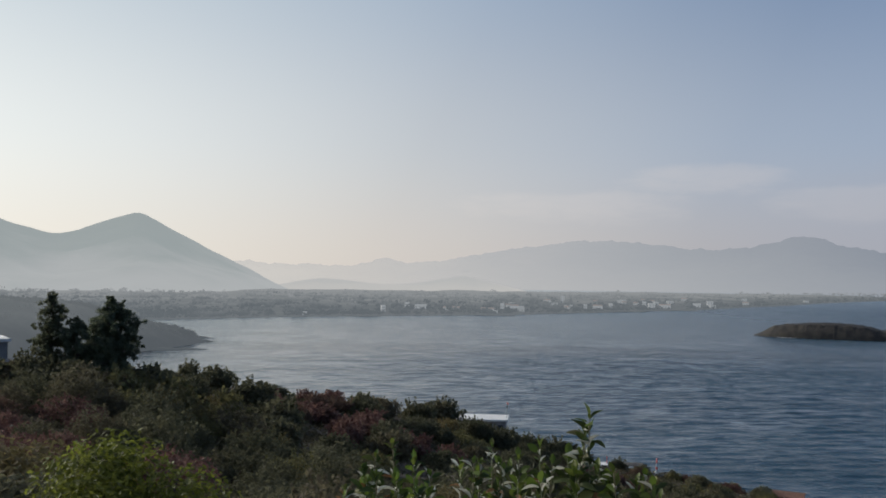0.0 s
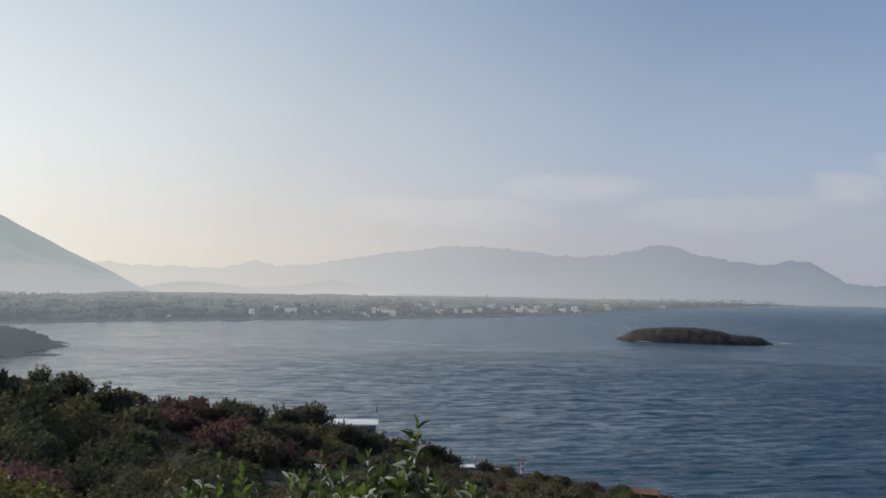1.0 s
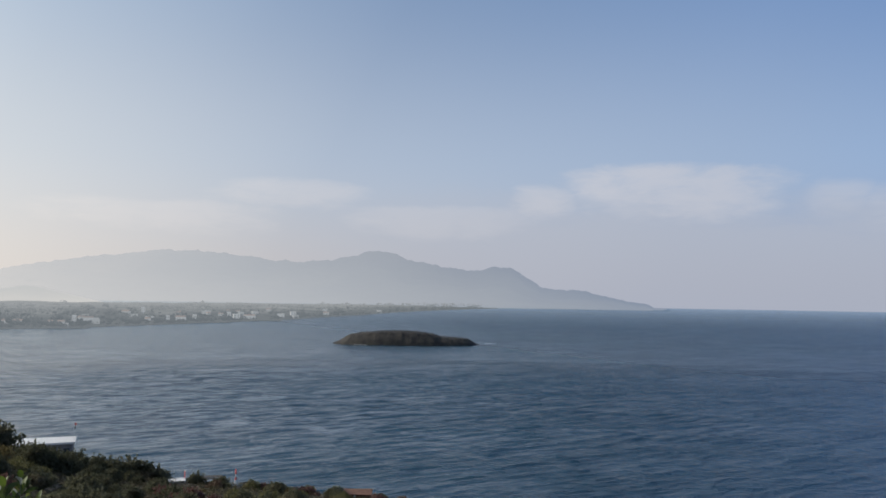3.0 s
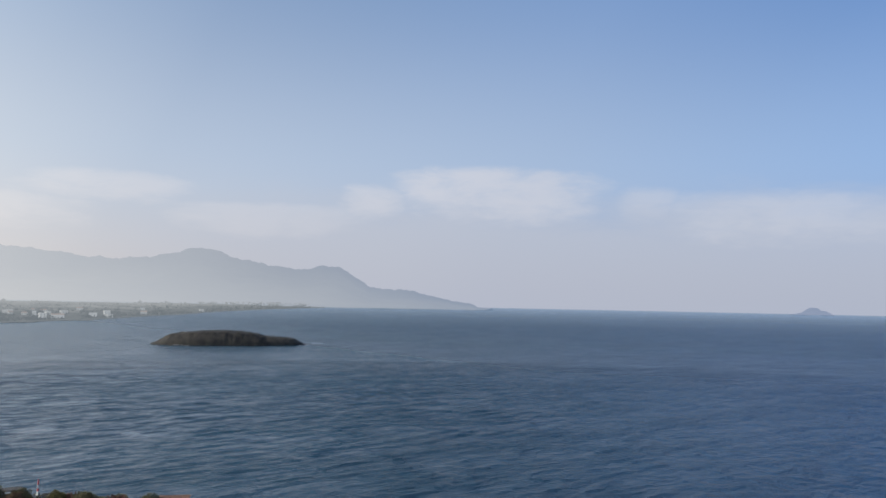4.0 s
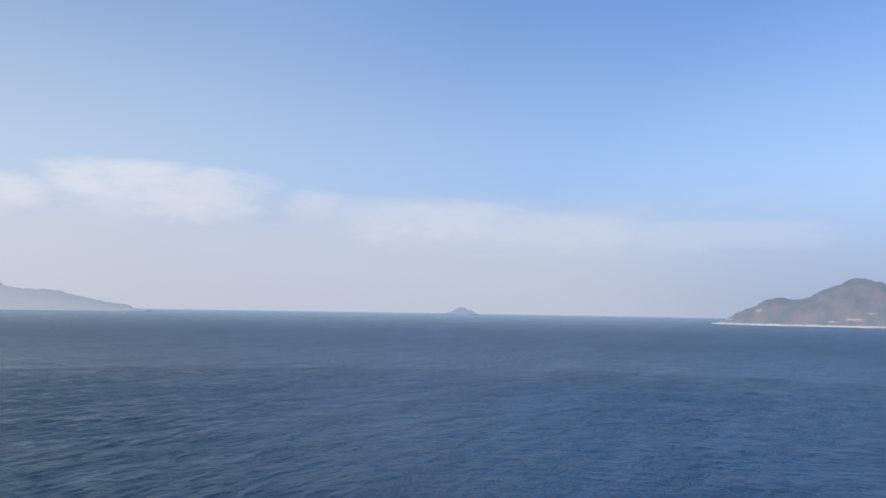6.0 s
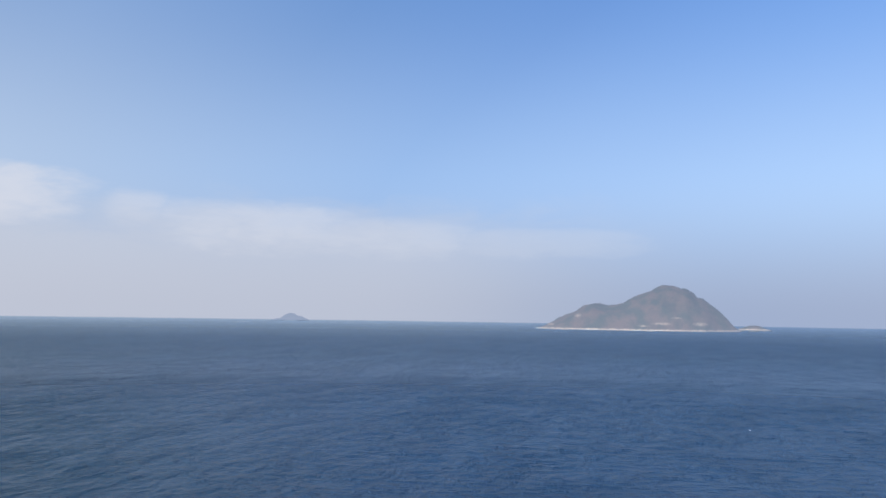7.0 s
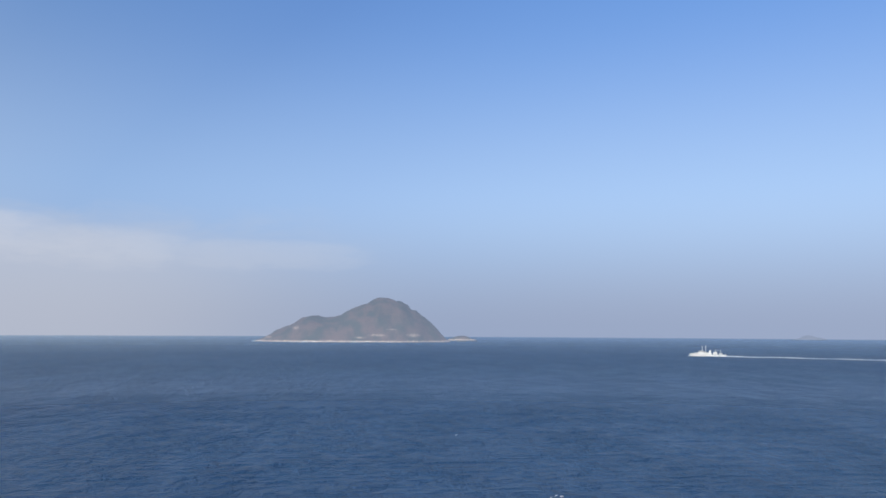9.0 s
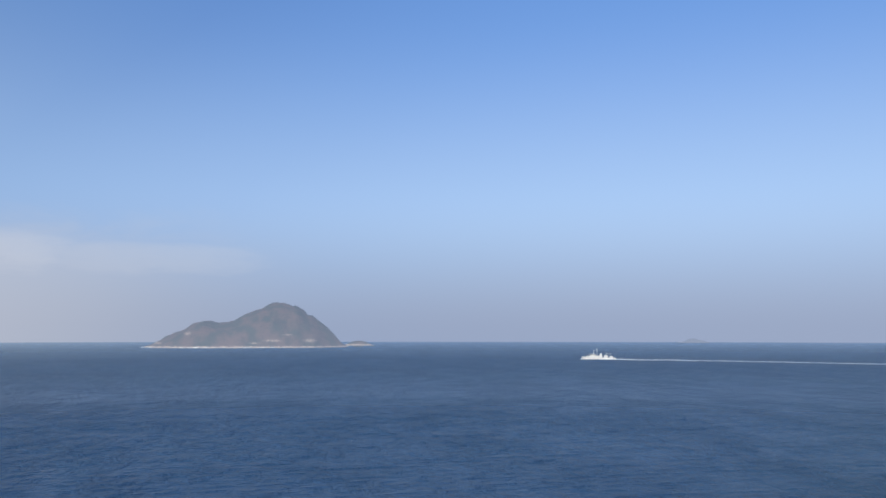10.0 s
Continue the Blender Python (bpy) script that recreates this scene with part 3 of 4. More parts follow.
# ---- scrub on the hillside ----
def crown_mesh(name, mat, seed, count, size, flat=0.75, lobes=10):
    """An uneven crown of leaf clumps, about one metre in radius, resting on z = 0."""
    rng = np.random.default_rng(seed)
    pts, nor = [], []
    for k in range(lobes):
        a = rng.uniform(0, 6.28)
        d = rng.uniform(0.25, 0.75) if k else 0.0
        c = np.array([d * math.cos(a), d * math.sin(a), rng.uniform(0.25, 0.85) * flat * (1.1 - 0.5 * d)])
        rad = rng.uniform(0.22, 0.52) if k else 0.6
        n = int(count / lobes * (1.3 if k == 0 else 0.77))
        v = rng.normal(0, 1, (n, 3))
        v /= np.linalg.norm(v, axis=1)[:, None]
        shell = rad * (0.62 + 0.42 * rng.random(n) ** 0.5)[:, None]
        ruffle = 1 + 0.16 * np.sin(v[:, :1] * 7 + k) * np.cos(v[:, 1:2] * 6 + 2 * k)
        pts.append(c + v * shell * ruffle * np.array([1, 1, flat]))
        nor.append(v)
    for k in range(26):                     # shoots that stand out of the crown
        a, e = rng.uniform(0, 6.28), rng.uniform(0.25, 1.45)
        d = np.array([math.cos(a) * math.cos(e), math.sin(a) * math.cos(e), math.sin(e) * flat + 0.12])
        n = max(5, int(count * 0.0055))
        s = rng.uniform(0.62, 0.95 + 0.2 * rng.random(), n)[:, None]
        pts.append(d * s + np.array([0, 0, 0.12]) + rng.normal(0, 0.035, (n, 3)) * (1.5 - s))
        nor.append(rng.normal(0, 1, (n, 3)) + d)
    pts, nor = np.concatenate(pts), np.concatenate(nor)
    keep = pts[:, 2] > 0.02
    pts, nor = pts[keep], nor[keep]
    v, f = flakes(pts, nor, size * rng.uniform(0.6, 1.3, len(pts)), rng)
    return quick_mesh(name, v, f, mat, False)


def shrub_kind(label, mat, seed, count, size, flat=0.75):
    """A shrub about a metre in radius: stems and a crown."""
    ob = thing("shrub", label, "shrub", Matrix(), "shrubs on the hillside")
    rng = random.Random(seed)
    for k in range(3):
        a = rng.uniform(0, 6.28)
        tip = (0.4 * math.cos(a), 0.4 * math.sin(a), 0.55 * flat)
        part("stem", tube("stem", [(0, 0, -0.35), (tip[0] * 0.3, tip[1] * 0.3, 0.15), tip], [0.05, 0.04, 0.02], M_BARK, 5), ob)
    part("crown", crown_mesh("crown", mat, seed, count, size, flat), ob)
    return ob


DARK = "dense dark green evergreen shrub on the hillside"
RUSTY = "low reddish-brown heath shrub on the hillside"
DRY = "olive-green half-dry scrub bush on the hillside"
near_kinds = [shrub_kind(DARK, M_SHRUB, 11, 5400, 0.026), shrub_kind(DARK, M_SHRUB, 12, 5400, 0.026, 0.95),
              shrub_kind(RUSTY, M_HEATH, 13, 5400, 0.025, 0.6), shrub_kind(DRY, M_OLIVE, 14, 5400, 0.025, 0.65)]
far_kinds = [shrub_kind(DARK, M_SHRUB, 21, 2100, 0.050), shrub_kind(DARK, M_SHRUB, 22, 2100, 0.050, 1.0),
             shrub_kind(RUSTY, M_HEATH, 23, 2000, 0.050, 0.6), shrub_kind(DRY, M_OLIVE, 24, 2000, 0.050, 0.6)]


def plant_shrubs():
    rng = random.Random(77)
    spots, tries = [], 0
    while len(spots) < 276 and tries < 30000:
        tries += 1
        az = rng.uniform(-36, 29)
        reach = float(keyed(np.array([az]), REACH)[0])
        r = math.sqrt(rng.uniform(34 ** 2, (reach + 3) ** 2))
        if az > 24 and r < 120:
            continue
        rad = rng.uniform(1.9, 3.7) * (0.78 if az > 6 and r > 140 else 1.0)
        if az < -20 and r > 58:                   # lower scrub before the trees and the hut
            rad *= 0.74 if az < -25.6 else 0.86
        if az > 9 and ground_at(az, r) + 1.15 * rad > EYE + r * math.tan(radians(float(keyed(np.array([az]), RIM)[0]) + 0.25)):
            rad *= 0.72                           # the shore shows over these
        if az > 14 and r < 130:
            rad *= 0.8
        x, y = polar(az, r)
        if r > 180 and 0.0 < az < 5.2:            # the boathouse stands here
            continue
        if r > 165 and 8.5 < az < 15.5:           # the landing place
            rad *= 0.55
        if any((x - a) ** 2 + (y - b) ** 2 < (0.55 * (rad + c)) ** 2 for a, b, c, _, _ in spots):
            continue
        spots.append((x, y, rad, az, r))
    for az, r, rad in ((11.7, 182, 1.9), (13.3, 179, 1.9), (15.2, 176, 2.1), (16.6, 173, 2.0), (18.4, 171, 2.2), (20.6, 167, 2.0), (7.8, 183, 3.9), (9.2, 182, 3.2), (6.3, 183, 3.3), (0.5, 187, 4.1), (-0.2, 185, 3.9), (-0.9, 184, 3.5), (1.7, 181, 2.7), (2.6, 182, 3.2), (3.5, 181, 3.4), (4.5, 182, 3.3), (5.6, 184, 3.2), (6.6, 182, 2.8), (12.9, 176, 1.6), (16.0, 176, 1.7), (17.6, 172, 1.5), (19.2, 170, 1.3),
                       (2.9, 174, 3.2), (4.0, 175, 3.4), (-28.4, 88, 2.0), (-27.4, 90, 2.0), (-26.6, 90, 2.1), (-25.7, 90, 2.5), (-24.8, 88, 2.8), (-23.7, 87, 3.1), (-22.4, 85, 3.4), (-21.2, 85, 3.6), (-20.2, 88, 3.5), (-19.0, 92, 2.9), (-17.8, 97, 2.5), (-16.2, 104, 2.6)):
        x, y = polar(az, r)
        spots.append((x, y, rad, az, r))
    used = set()
    for x, y, rad, az, r in spots:
        kinds = near_kinds if r < 85 else far_kinds
        tone = noise.noise((x * 0.03, y * 0.03, 1.7)) + rng.uniform(-0.25, 0.25)
        if -14 < az < -6 and r > 95:
            tone += 0.30
        k = 2 if tone > 0.40 else 3 if tone < -0.30 else rng.choice((0, 0, 1))
        if az > 12 and r > 130:
            k = rng.choice((0, 2, 3))
        if 172 < r < 189 and -1 < az < 8:
            k = 1
        z = ground_at(az, r)
        m = Matrix.LocRotScale((x, y, z - 0.15), Euler((rng.uniform(-.1, .1), rng.uniform(-.1, .1), rng.uniform(0, 6.28))), None)
        ob = kinds[k]
        rad *= 1.06
        ob.scale = (rad, rad * rng.uniform(0.85, 1.15), rad * rng.uniform(0.85, 1.25))
        if (id(kinds), k) in used:
            copy_thing(ob, m)
        else:
            used.add((id(kinds), k))
            s = ob.scale.copy()
            ob.matrix_basis = m @ Matrix.Diagonal((*s, 1))


plant_shrubs()


def build_undergrowth():
    """Low grass tufts, thorn and dry scrub between the shrubs."""
    rng = np.random.default_rng(9)
    n = 6500
    az = rng.uniform(-40, 30, n)
    r = np.sqrt(rng.uniform(30 ** 2, 205 ** 2, n))
    ok = r < keyed(az, REACH) + 5
    az, r = az[ok], r[ok]
    z = ground_height(az, r)
    base = np.stack([r * np.sin(np.radians(az)), r * np.cos(np.radians(az)), z], -1)
    k = 26
    c = np.repeat(base, k, 0)
    d = rng.normal(0, 1, (len(c), 3)) * np.array([0.75, 0.75, 0.3])
    d[:, 2] = np.abs(d[:, 2]) + 0.05
    v, f = flakes(c + d, np.tile([0, 0, 1.0], (len(c), 1)), rng.uniform(0.06, 0.17, len(c)), rng, 1.7)
    ob = new("undergrowth", quick_mesh("undergrowth", v, f, M_UNDER, False))
    tagged(ob, "olive and brown low scrub between the shrubs", "undergrowth", kind="stuff")


build_undergrowth()


# ---- nearer bushes below the viewpoint ----
def leafy_bush(label, az, r, top, rad, mat, seed, count, leaf):
    z = ground_at(az, r)
    x, y = polar(az, r)
    ob = thing("bush", label, "bush", pose(x, y, z))
    tall = top - z
    rng = random.Random(seed)
    for k in range(6):
        a = rng.uniform(0, 6.28)
        tip = (rad * 0.5 * math.cos(a), rad * 0.5 * math.sin(a), tall * 0.75)
        part("stem", tube("stem", [(0, 0, -0.2), (tip[0] * 0.3, tip[1] * 0.3, tall * 0.3), tip], [0.035, 0.028, 0.01], M_BARK, 6), ob)
    g = np.random.default_rng(seed)
    pts, nor = [], []
    for k in range(16):
        a, d = g.uniform(0, 6.28), rad * g.uniform(0.1, 0.72)
        c = np.array([d * math.cos(a), d * math.sin(a), tall * (0.88 - 0.35 * (d / rad) ** 2) - rad * 0.3 - g.uniform(0, tall * 0.4) * (k % 2)])
        v = g.normal(0, 1, (count // 16, 3))
        v /= np.linalg.norm(v, axis=1)[:, None]
        pts.append(c + v * rad * 0.36 * g.uniform(0.55, 1.15, (len(v), 1)))
        nor.append(v + np.array([0, 0, 0.6]))
    pts = np.concatenate(pts)
    v, f = flakes(pts, np.concatenate(nor), leaf * g.uniform(0.6, 1.25, len(pts)), g, 1.9, 0.7)
    crown = part("crown", quick_mesh("crown", v, f, mat, False), ob)
    return ob


leafy_bush("bright yellow-green leafy bush in low sunlight", -20.9, 8.0, 38.92, 1.12, M_BRIGHT, 31, 17000, 0.017)
leafy_bush("sunlit yellow-green bush with a shaded underside", -27.5, 15.0, 37.85, 1.9, M_OLIVE, 32, 15000, 0.034)
leafy_bush("dark green bush with small glossy leaves", -26.5, 10.0, 38.25, 1.0, M_SHRUB, 33, 12000, 0.024)
leafy_bush("green bush with fine leaves on the slope", -9.0, 15.0, 36.35, 0.95, M_OLIVE, 34, 12000, 0.024)
leafy_bush("dry olive bush on the upper slope", -13.5, 19.0, 35.35, 1.2, M_OLIVE, 35, 12000, 0.03)
leafy_bush("dry olive bush on the upper slope", 0.5, 21.0, 35.2, 1.4, M_OLIVE, 36, 12000, 0.032)


# ---- saplings close to the viewpoint ----
def leaf_mesh(name, curl, fold, wide, mat):
    """A pointed oval leaf, one unit long from its stalk along +y, folded along its midrib."""
    v, f = [], []
    rows = [(0.0, 0.03), (0.16, 0.50), (0.38, 0.95), (0.60, 1.0), (0.84, 0.58), (1.0, 0.04)]
    for t, w in rows:
        h = -curl * t * t
        x = wide * w
        v += [(-x, t, h + fold * x), (0, t, h), (x, t, h + fold * x)]
    for i in range(len(rows) - 1):
        a = i * 3
        f += [(a, a + 1, a + 4, a + 3), (a + 1, a + 2, a + 5, a + 4)]
    return mesh(name, v, f, mat)


LEAVES = [leaf_mesh("leaf", 0.2, 0.4, 0.25, M_LEAF), leaf_mesh("leaf", 0.1, 0.25, 0.27, M_LEAF), leaf_mesh("leaf", 0.45, 0.6, 0.23, M_LEAFDARK),
          leaf_mesh("leaf", -0.25, 0.9, 0.22, M_LEAFDARK), leaf_mesh("leaf", 0.35, 1.8, 0.10, M_LEAFPALE), leaf_mesh("leaf", 0.6, 0.8, 0.17, M_LEAFRUST)]


def sapling(label, root, tips, seed, per_stem, leaf_len):
    """Thin stems from one root, each leafed along its upper part."""
    rng = random.Random(seed)
    ob = thing("sapling", label, "sapling", pose(*root), "saplings below the viewpoint")
    root = Vector(root)
    for tip in tips:
        end = Vector(tip) - root
        low = Vector((end.x * 0.25, end.y * 0.25, end.z * 0.45))
        high = Vector((end.x * 0.72, end.y * 0.72, end.z * 0.80)) + Vector((rng.uniform(-.02, .02), rng.uniform(-.02, .02), 0))
        part("stem", tube("stem", [(0, 0, 0), low, high, end], [0.008, 0.006, 0.003, 0.001], M_STEM, 6), ob)
        for k in range(per_stem):
            s = 1 - (k / per_stem) ** 1.35 * 0.12
            p = high.lerp(end, (s - 0.8) / 0.2) if s > 0.8 else low.lerp(high, (s - 0.45) / 0.35)
            turn = k * 2.4 + rng.uniform(-.6, .6)
            lift = rng.uniform(0, 80) if k > 1 else 72
            size = leaf_len * rng.uniform(0.4, 1.1) * (0.75 if k < 3 else 1.0)
            m = Matrix.Translation(p) @ Matrix.Rotation(turn, 4, "Z") @ Matrix.Rotation(radians(lift), 4, "X") @ Matrix.Rotation(rng.uniform(-1.3, 1.3), 4, "Y")
            part("leaf", LEAVES[k % 3] if k < 3 else rng.choices(LEAVES, (15, 10, 26, 19, 25, 5))[0], ob, at=m @ Matrix.Translation((0, 0.004, 0)) @ Matrix.Scale(size, 4))
    return ob


def spot(az, elev, r):
    x, y = polar(az, r)
    return (x, y, EYE + r * math.tan(radians(elev)))


def thicket(label, az, r, tips, more, az0, az1, high, low, seed, per_stem, leaf_len):
    """A sapling with its leading shoots, and side shoots scattered below them."""
    rng = random.Random(seed + 100)
    side = [spot(rng.uniform(az0, az1), rng.uniform(high, low), r + rng.uniform(-0.22, 0.22)) for _ in range(more)]
    sapling(label, (*polar(az, r), ground_at(az, r)), tips + side, seed, per_stem, leaf_len)


UPRIGHT = "young broadleaf sapling with upright glossy green leaves"
CURLED = "leafy young sapling with curled pale leaf backs"
thicket(UPRIGHT, 9.6, 2.0, [spot(9.8, -8.85, 2.0), spot(9.5, -9.8, 2.02), spot(9.2, -11.4, 2.0), spot(8.4, -11.4, 2.12)], 6, 7.8, 11.2, -12.0, -13.9, 5, 28, 0.046)
thicket(UPRIGHT, 12.3, 1.95, [spot(11.4, -12.2, 1.9), spot(13.4, -12.3, 2.0)], 8, 10.8, 14.4, -12.6, -14.2, 15, 28, 0.037)
thicket(CURLED, 6.2, 1.95, [spot(6.6, -10.9, 2.0), spot(5.2, -11.6, 1.88), spot(7.4, -11.9, 2.0)], 8, 4.6, 8.4, -12.0, -14.0, 9, 28, 0.037)
thicket(CURLED, 3.0, 2.0, [spot(3.4, -10.9, 2.05), spot(2.2, -12.0, 1.95), spot(4.0, -12.0, 2.1)], 8, 0.8, 5.0, -12.0, -14.0, 19, 28, 0.037)
thicket("young broadleaf sapling with pale sunlit leaf edges", -2.6, 2.1, [spot(-3.2, -10.8, 2.1), spot(-1.8, -11.8, 2.1)], 8, -3.8, -0.6, -12.0, -14.2, 6, 28, 0.037)
thicket("young broadleaf sapling with pale sunlit leaf edges", -4.8, 2.15, [spot(-4.3, -11.6, 2.2), spot(-5.2, -12.4, 2.1)], 8, -6.4, -3.6, -12.4, -14.4, 16, 28, 0.037)


# ---- trees on the shoulder of the hill ----
def pine(label, az, r, top, profile, seed, bare=0.2, lean=0.0, limbs=60, dense=1.0):
    """A pine: profile(s) gives the crown's reach at the share s of its height; limbs rise a little and droop at their tips."""
    z = ground_at(az, r)
    x, y = polar(az, r)
    ob = thing("pine_tree", label, "tree", pose(x, y, z, 0, 0, -az), "trees on the shoulder of the hill")
    tall = top - z
    g = np.random.default_rng(seed)
    axis = lambda s: np.array([lean * s * s + 0.12 * math.sin(3 * s + seed), 0.1 * math.sin(4 * s), tall * s])
    part("trunk", tube("trunk", [axis(s) - np.array([0, 0, 0.3 * (s == 0)]) for s in np.linspace(0, 1, 9)], [0.2 * (1 - s) + 0.02 for s in np.linspace(0, 1, 9)], M_BARK, 8), ob)
    pts, nor = [], []
    for k in range(limbs):
        s = bare + (0.985 - bare) * (k + g.uniform(-.5, .5)) / limbs
        p = axis(min(max(s, bare), 0.99))
        a = g.uniform(0, 6.28)
        reach = profile(s, a) * g.uniform(0.6, 1.12)
        out = np.array([math.cos(a), math.sin(a), 0.0])
        mid = p + out * reach * 0.55 + np.array([0, 0, reach * g.uniform(0.02, 0.26)])
        tip = p + out * reach + np.array([0, 0, reach * g.uniform(-0.16, 0.30)])
        part("limb", tube("limb", [p, mid, tip], [0.055, 0.035, 0.012], M_BARK, 5), ob)
        sprays = max(3, int(reach * 3.2))
        for q in range(sprays):
            w = 0.22 + 0.8 * (q + g.uniform(0, 1)) / sprays
            c = (p + (mid - p) * w / 0.55 if w < 0.55 else mid + (tip - mid) * (w - 0.55) / 0.45) + g.normal(0, 1, 3) * np.array([0.16, 0.16, 0.24])
            n = int(58 * dense)
            v = g.normal(0, 1, (n, 3))
            v /= np.linalg.norm(v, axis=1)[:, None]
            rad = g.uniform(0.20, 0.44) * (0.55 + 0.45 * min(1.0, reach / 2))
            pts.append(c + v * rad * g.uniform(0.2, 1.1, (n, 1)) * np.array([1, 1, 0.8]) - np.array([0, 0, 0.12 * w]))
            nor.append(v + np.array([0, 0, 0.3]))
    pts = np.concatenate(pts)
    v, f = flakes(pts, np.concatenate(nor), g.uniform(0.022, 0.052, len(pts)), g, 3.4)
    part("crown", quick_mesh("crown", v, f, M_PINE, False), ob)
    return ob


def spire(wide):
    """A slim pointed crown, widest a third of the way up."""
    return lambda s, a: wide * float(np.interp(s, [0.2, 0.36, 0.5, 0.7, 0.86, 0.95, 1.0], [0.55, 1.0, 0.9, 0.72, 0.55, 0.22, 0.05]))


def knob(wide):
    """A broad heavy crown with a narrow knob at the top, fuller on one side."""
    return lambda s, a: wide * (1 + 0.22 * math.cos(a)) * float(np.interp(s, [0.1, 0.3, 0.5, 0.66, 0.78, 0.86, 0.93, 1.0], [0.9, 1.0, 0.95, 0.92, 0.62, 0.30, 0.28, 0.12]))


pine("tall slim dark pine with a ragged pointed crown", -24.55, 92, 38.35, spire(2.2), 41, 0.2, 0.0, 78, 1.1)
pine("dark heavy pine with a knobbly top", -21.35, 94, 37.9, knob(3.3), 42, 0.06, 0.2, 130, 1.5)
pine("lower green pine crowded against a taller one", -23.15, 91, 36.0, knob(2.6), 43, 0.08, -0.2, 84, 1.5)


# ---- small buildings on the slope and shore ----
def frame_at(az, r, z, turn=0.0):
    """A local frame at a heading: x to the right as seen from the viewpoint, y away from it."""
    x, y = polar(az, r)
    return pose(x, y, z, 0, 0, -az + turn)


def build_hut():
    ob = thing("hut", "small grey rendered hut with a pale flat roof", "hut", frame_at(-28.85, 100, ground_at(-28.6, 100) + 0.3, 6))
    part("wall", box("wall", (6.0, 5.0, 4.4), M_GREYWALL, 0.03, (0, 0, -0.4)), ob)
    part("roof", box("roof", (6.5, 5.5, 0.35), M_WHITE, 0.03, (0, 0, 4.0)), ob, "pale concrete roof slab")
    part("window", box("window", (0.9, 0.06, 0.9), M_GLASS, 0.01, (-0.8, -2.53, 2.1)), ob)
    terrace = new("terrace", box("terrace", (8.4, 3.0, 2.4), M_GREYWALL, 0.05))
    terrace.matrix_basis = frame_at(-27.0, 97, ground_at(-27.0, 97) - 0.4, 6)
    tagged(terrace, "grey concrete terrace beside the hut", "terrace")


build_hut()


def build_boathouse():
    r, az = 206, 2.05
    z = 2.75
    ob = thing("boathouse", "low grey shore building with a white flat roof", "building", frame_at(az, r, z, -4))
    part("wall", box("wall", (16.4, 7.0, 4.6), M_GREYWALL, 0.04), ob)
    roof = part("roof", box("roof", (17.4, 8.2, 0.45), M_WHITE, 0.04, (0, 0, 4.6)), ob, "white flat roof slab")
    for x in (-6.0, -3.4, -0.8, 1.8, 4.4, 7.0):
        w = part("window", box("window", (1.2, 0.08, 1.1), M_GLASS, 0.01, (x, -3.53, 2.6)), ob)
        part("sill", box("sill", (1.4, 0.2, 0.1), M_WHITE, 0.01, (x, -3.58, 2.45)), w)
    f = thing("flagpole", "thin steel flagpole with a small red and dark flag", "flagpole", frame_at(4.35, 205, z + 4.9))
    part("pole", tube("pole", [(0, 0, 0), (0, 0, 3.9)], [0.04, 0.025], M_STEEL, 6), f)
    bm = bmesh.new()
    g = [[bm.verts.new((0.03 + 0.13 * i, 0.05 * math.sin(i * 1.4), 3.3 + 0.22 * j)) for i in range(4)] for j in range(3)]
    for j in range(2):
        for i in range(3):
            bm.faces.new((g[j][i], g[j][i + 1], g[j + 1][i + 1], g[j + 1][i]))
    flag = part("flag", bm_mesh("flag", bm, M_RED), f, "small red flag")
    flag.modifiers.new("cloth", "SOLIDIFY").thickness = 0.01
    part("pennant", box("pennant", (0.35, 0.04, 0.5), M_DARKWOOD, 0.01, (0.1, 0, 2.5)), f)


build_boathouse()


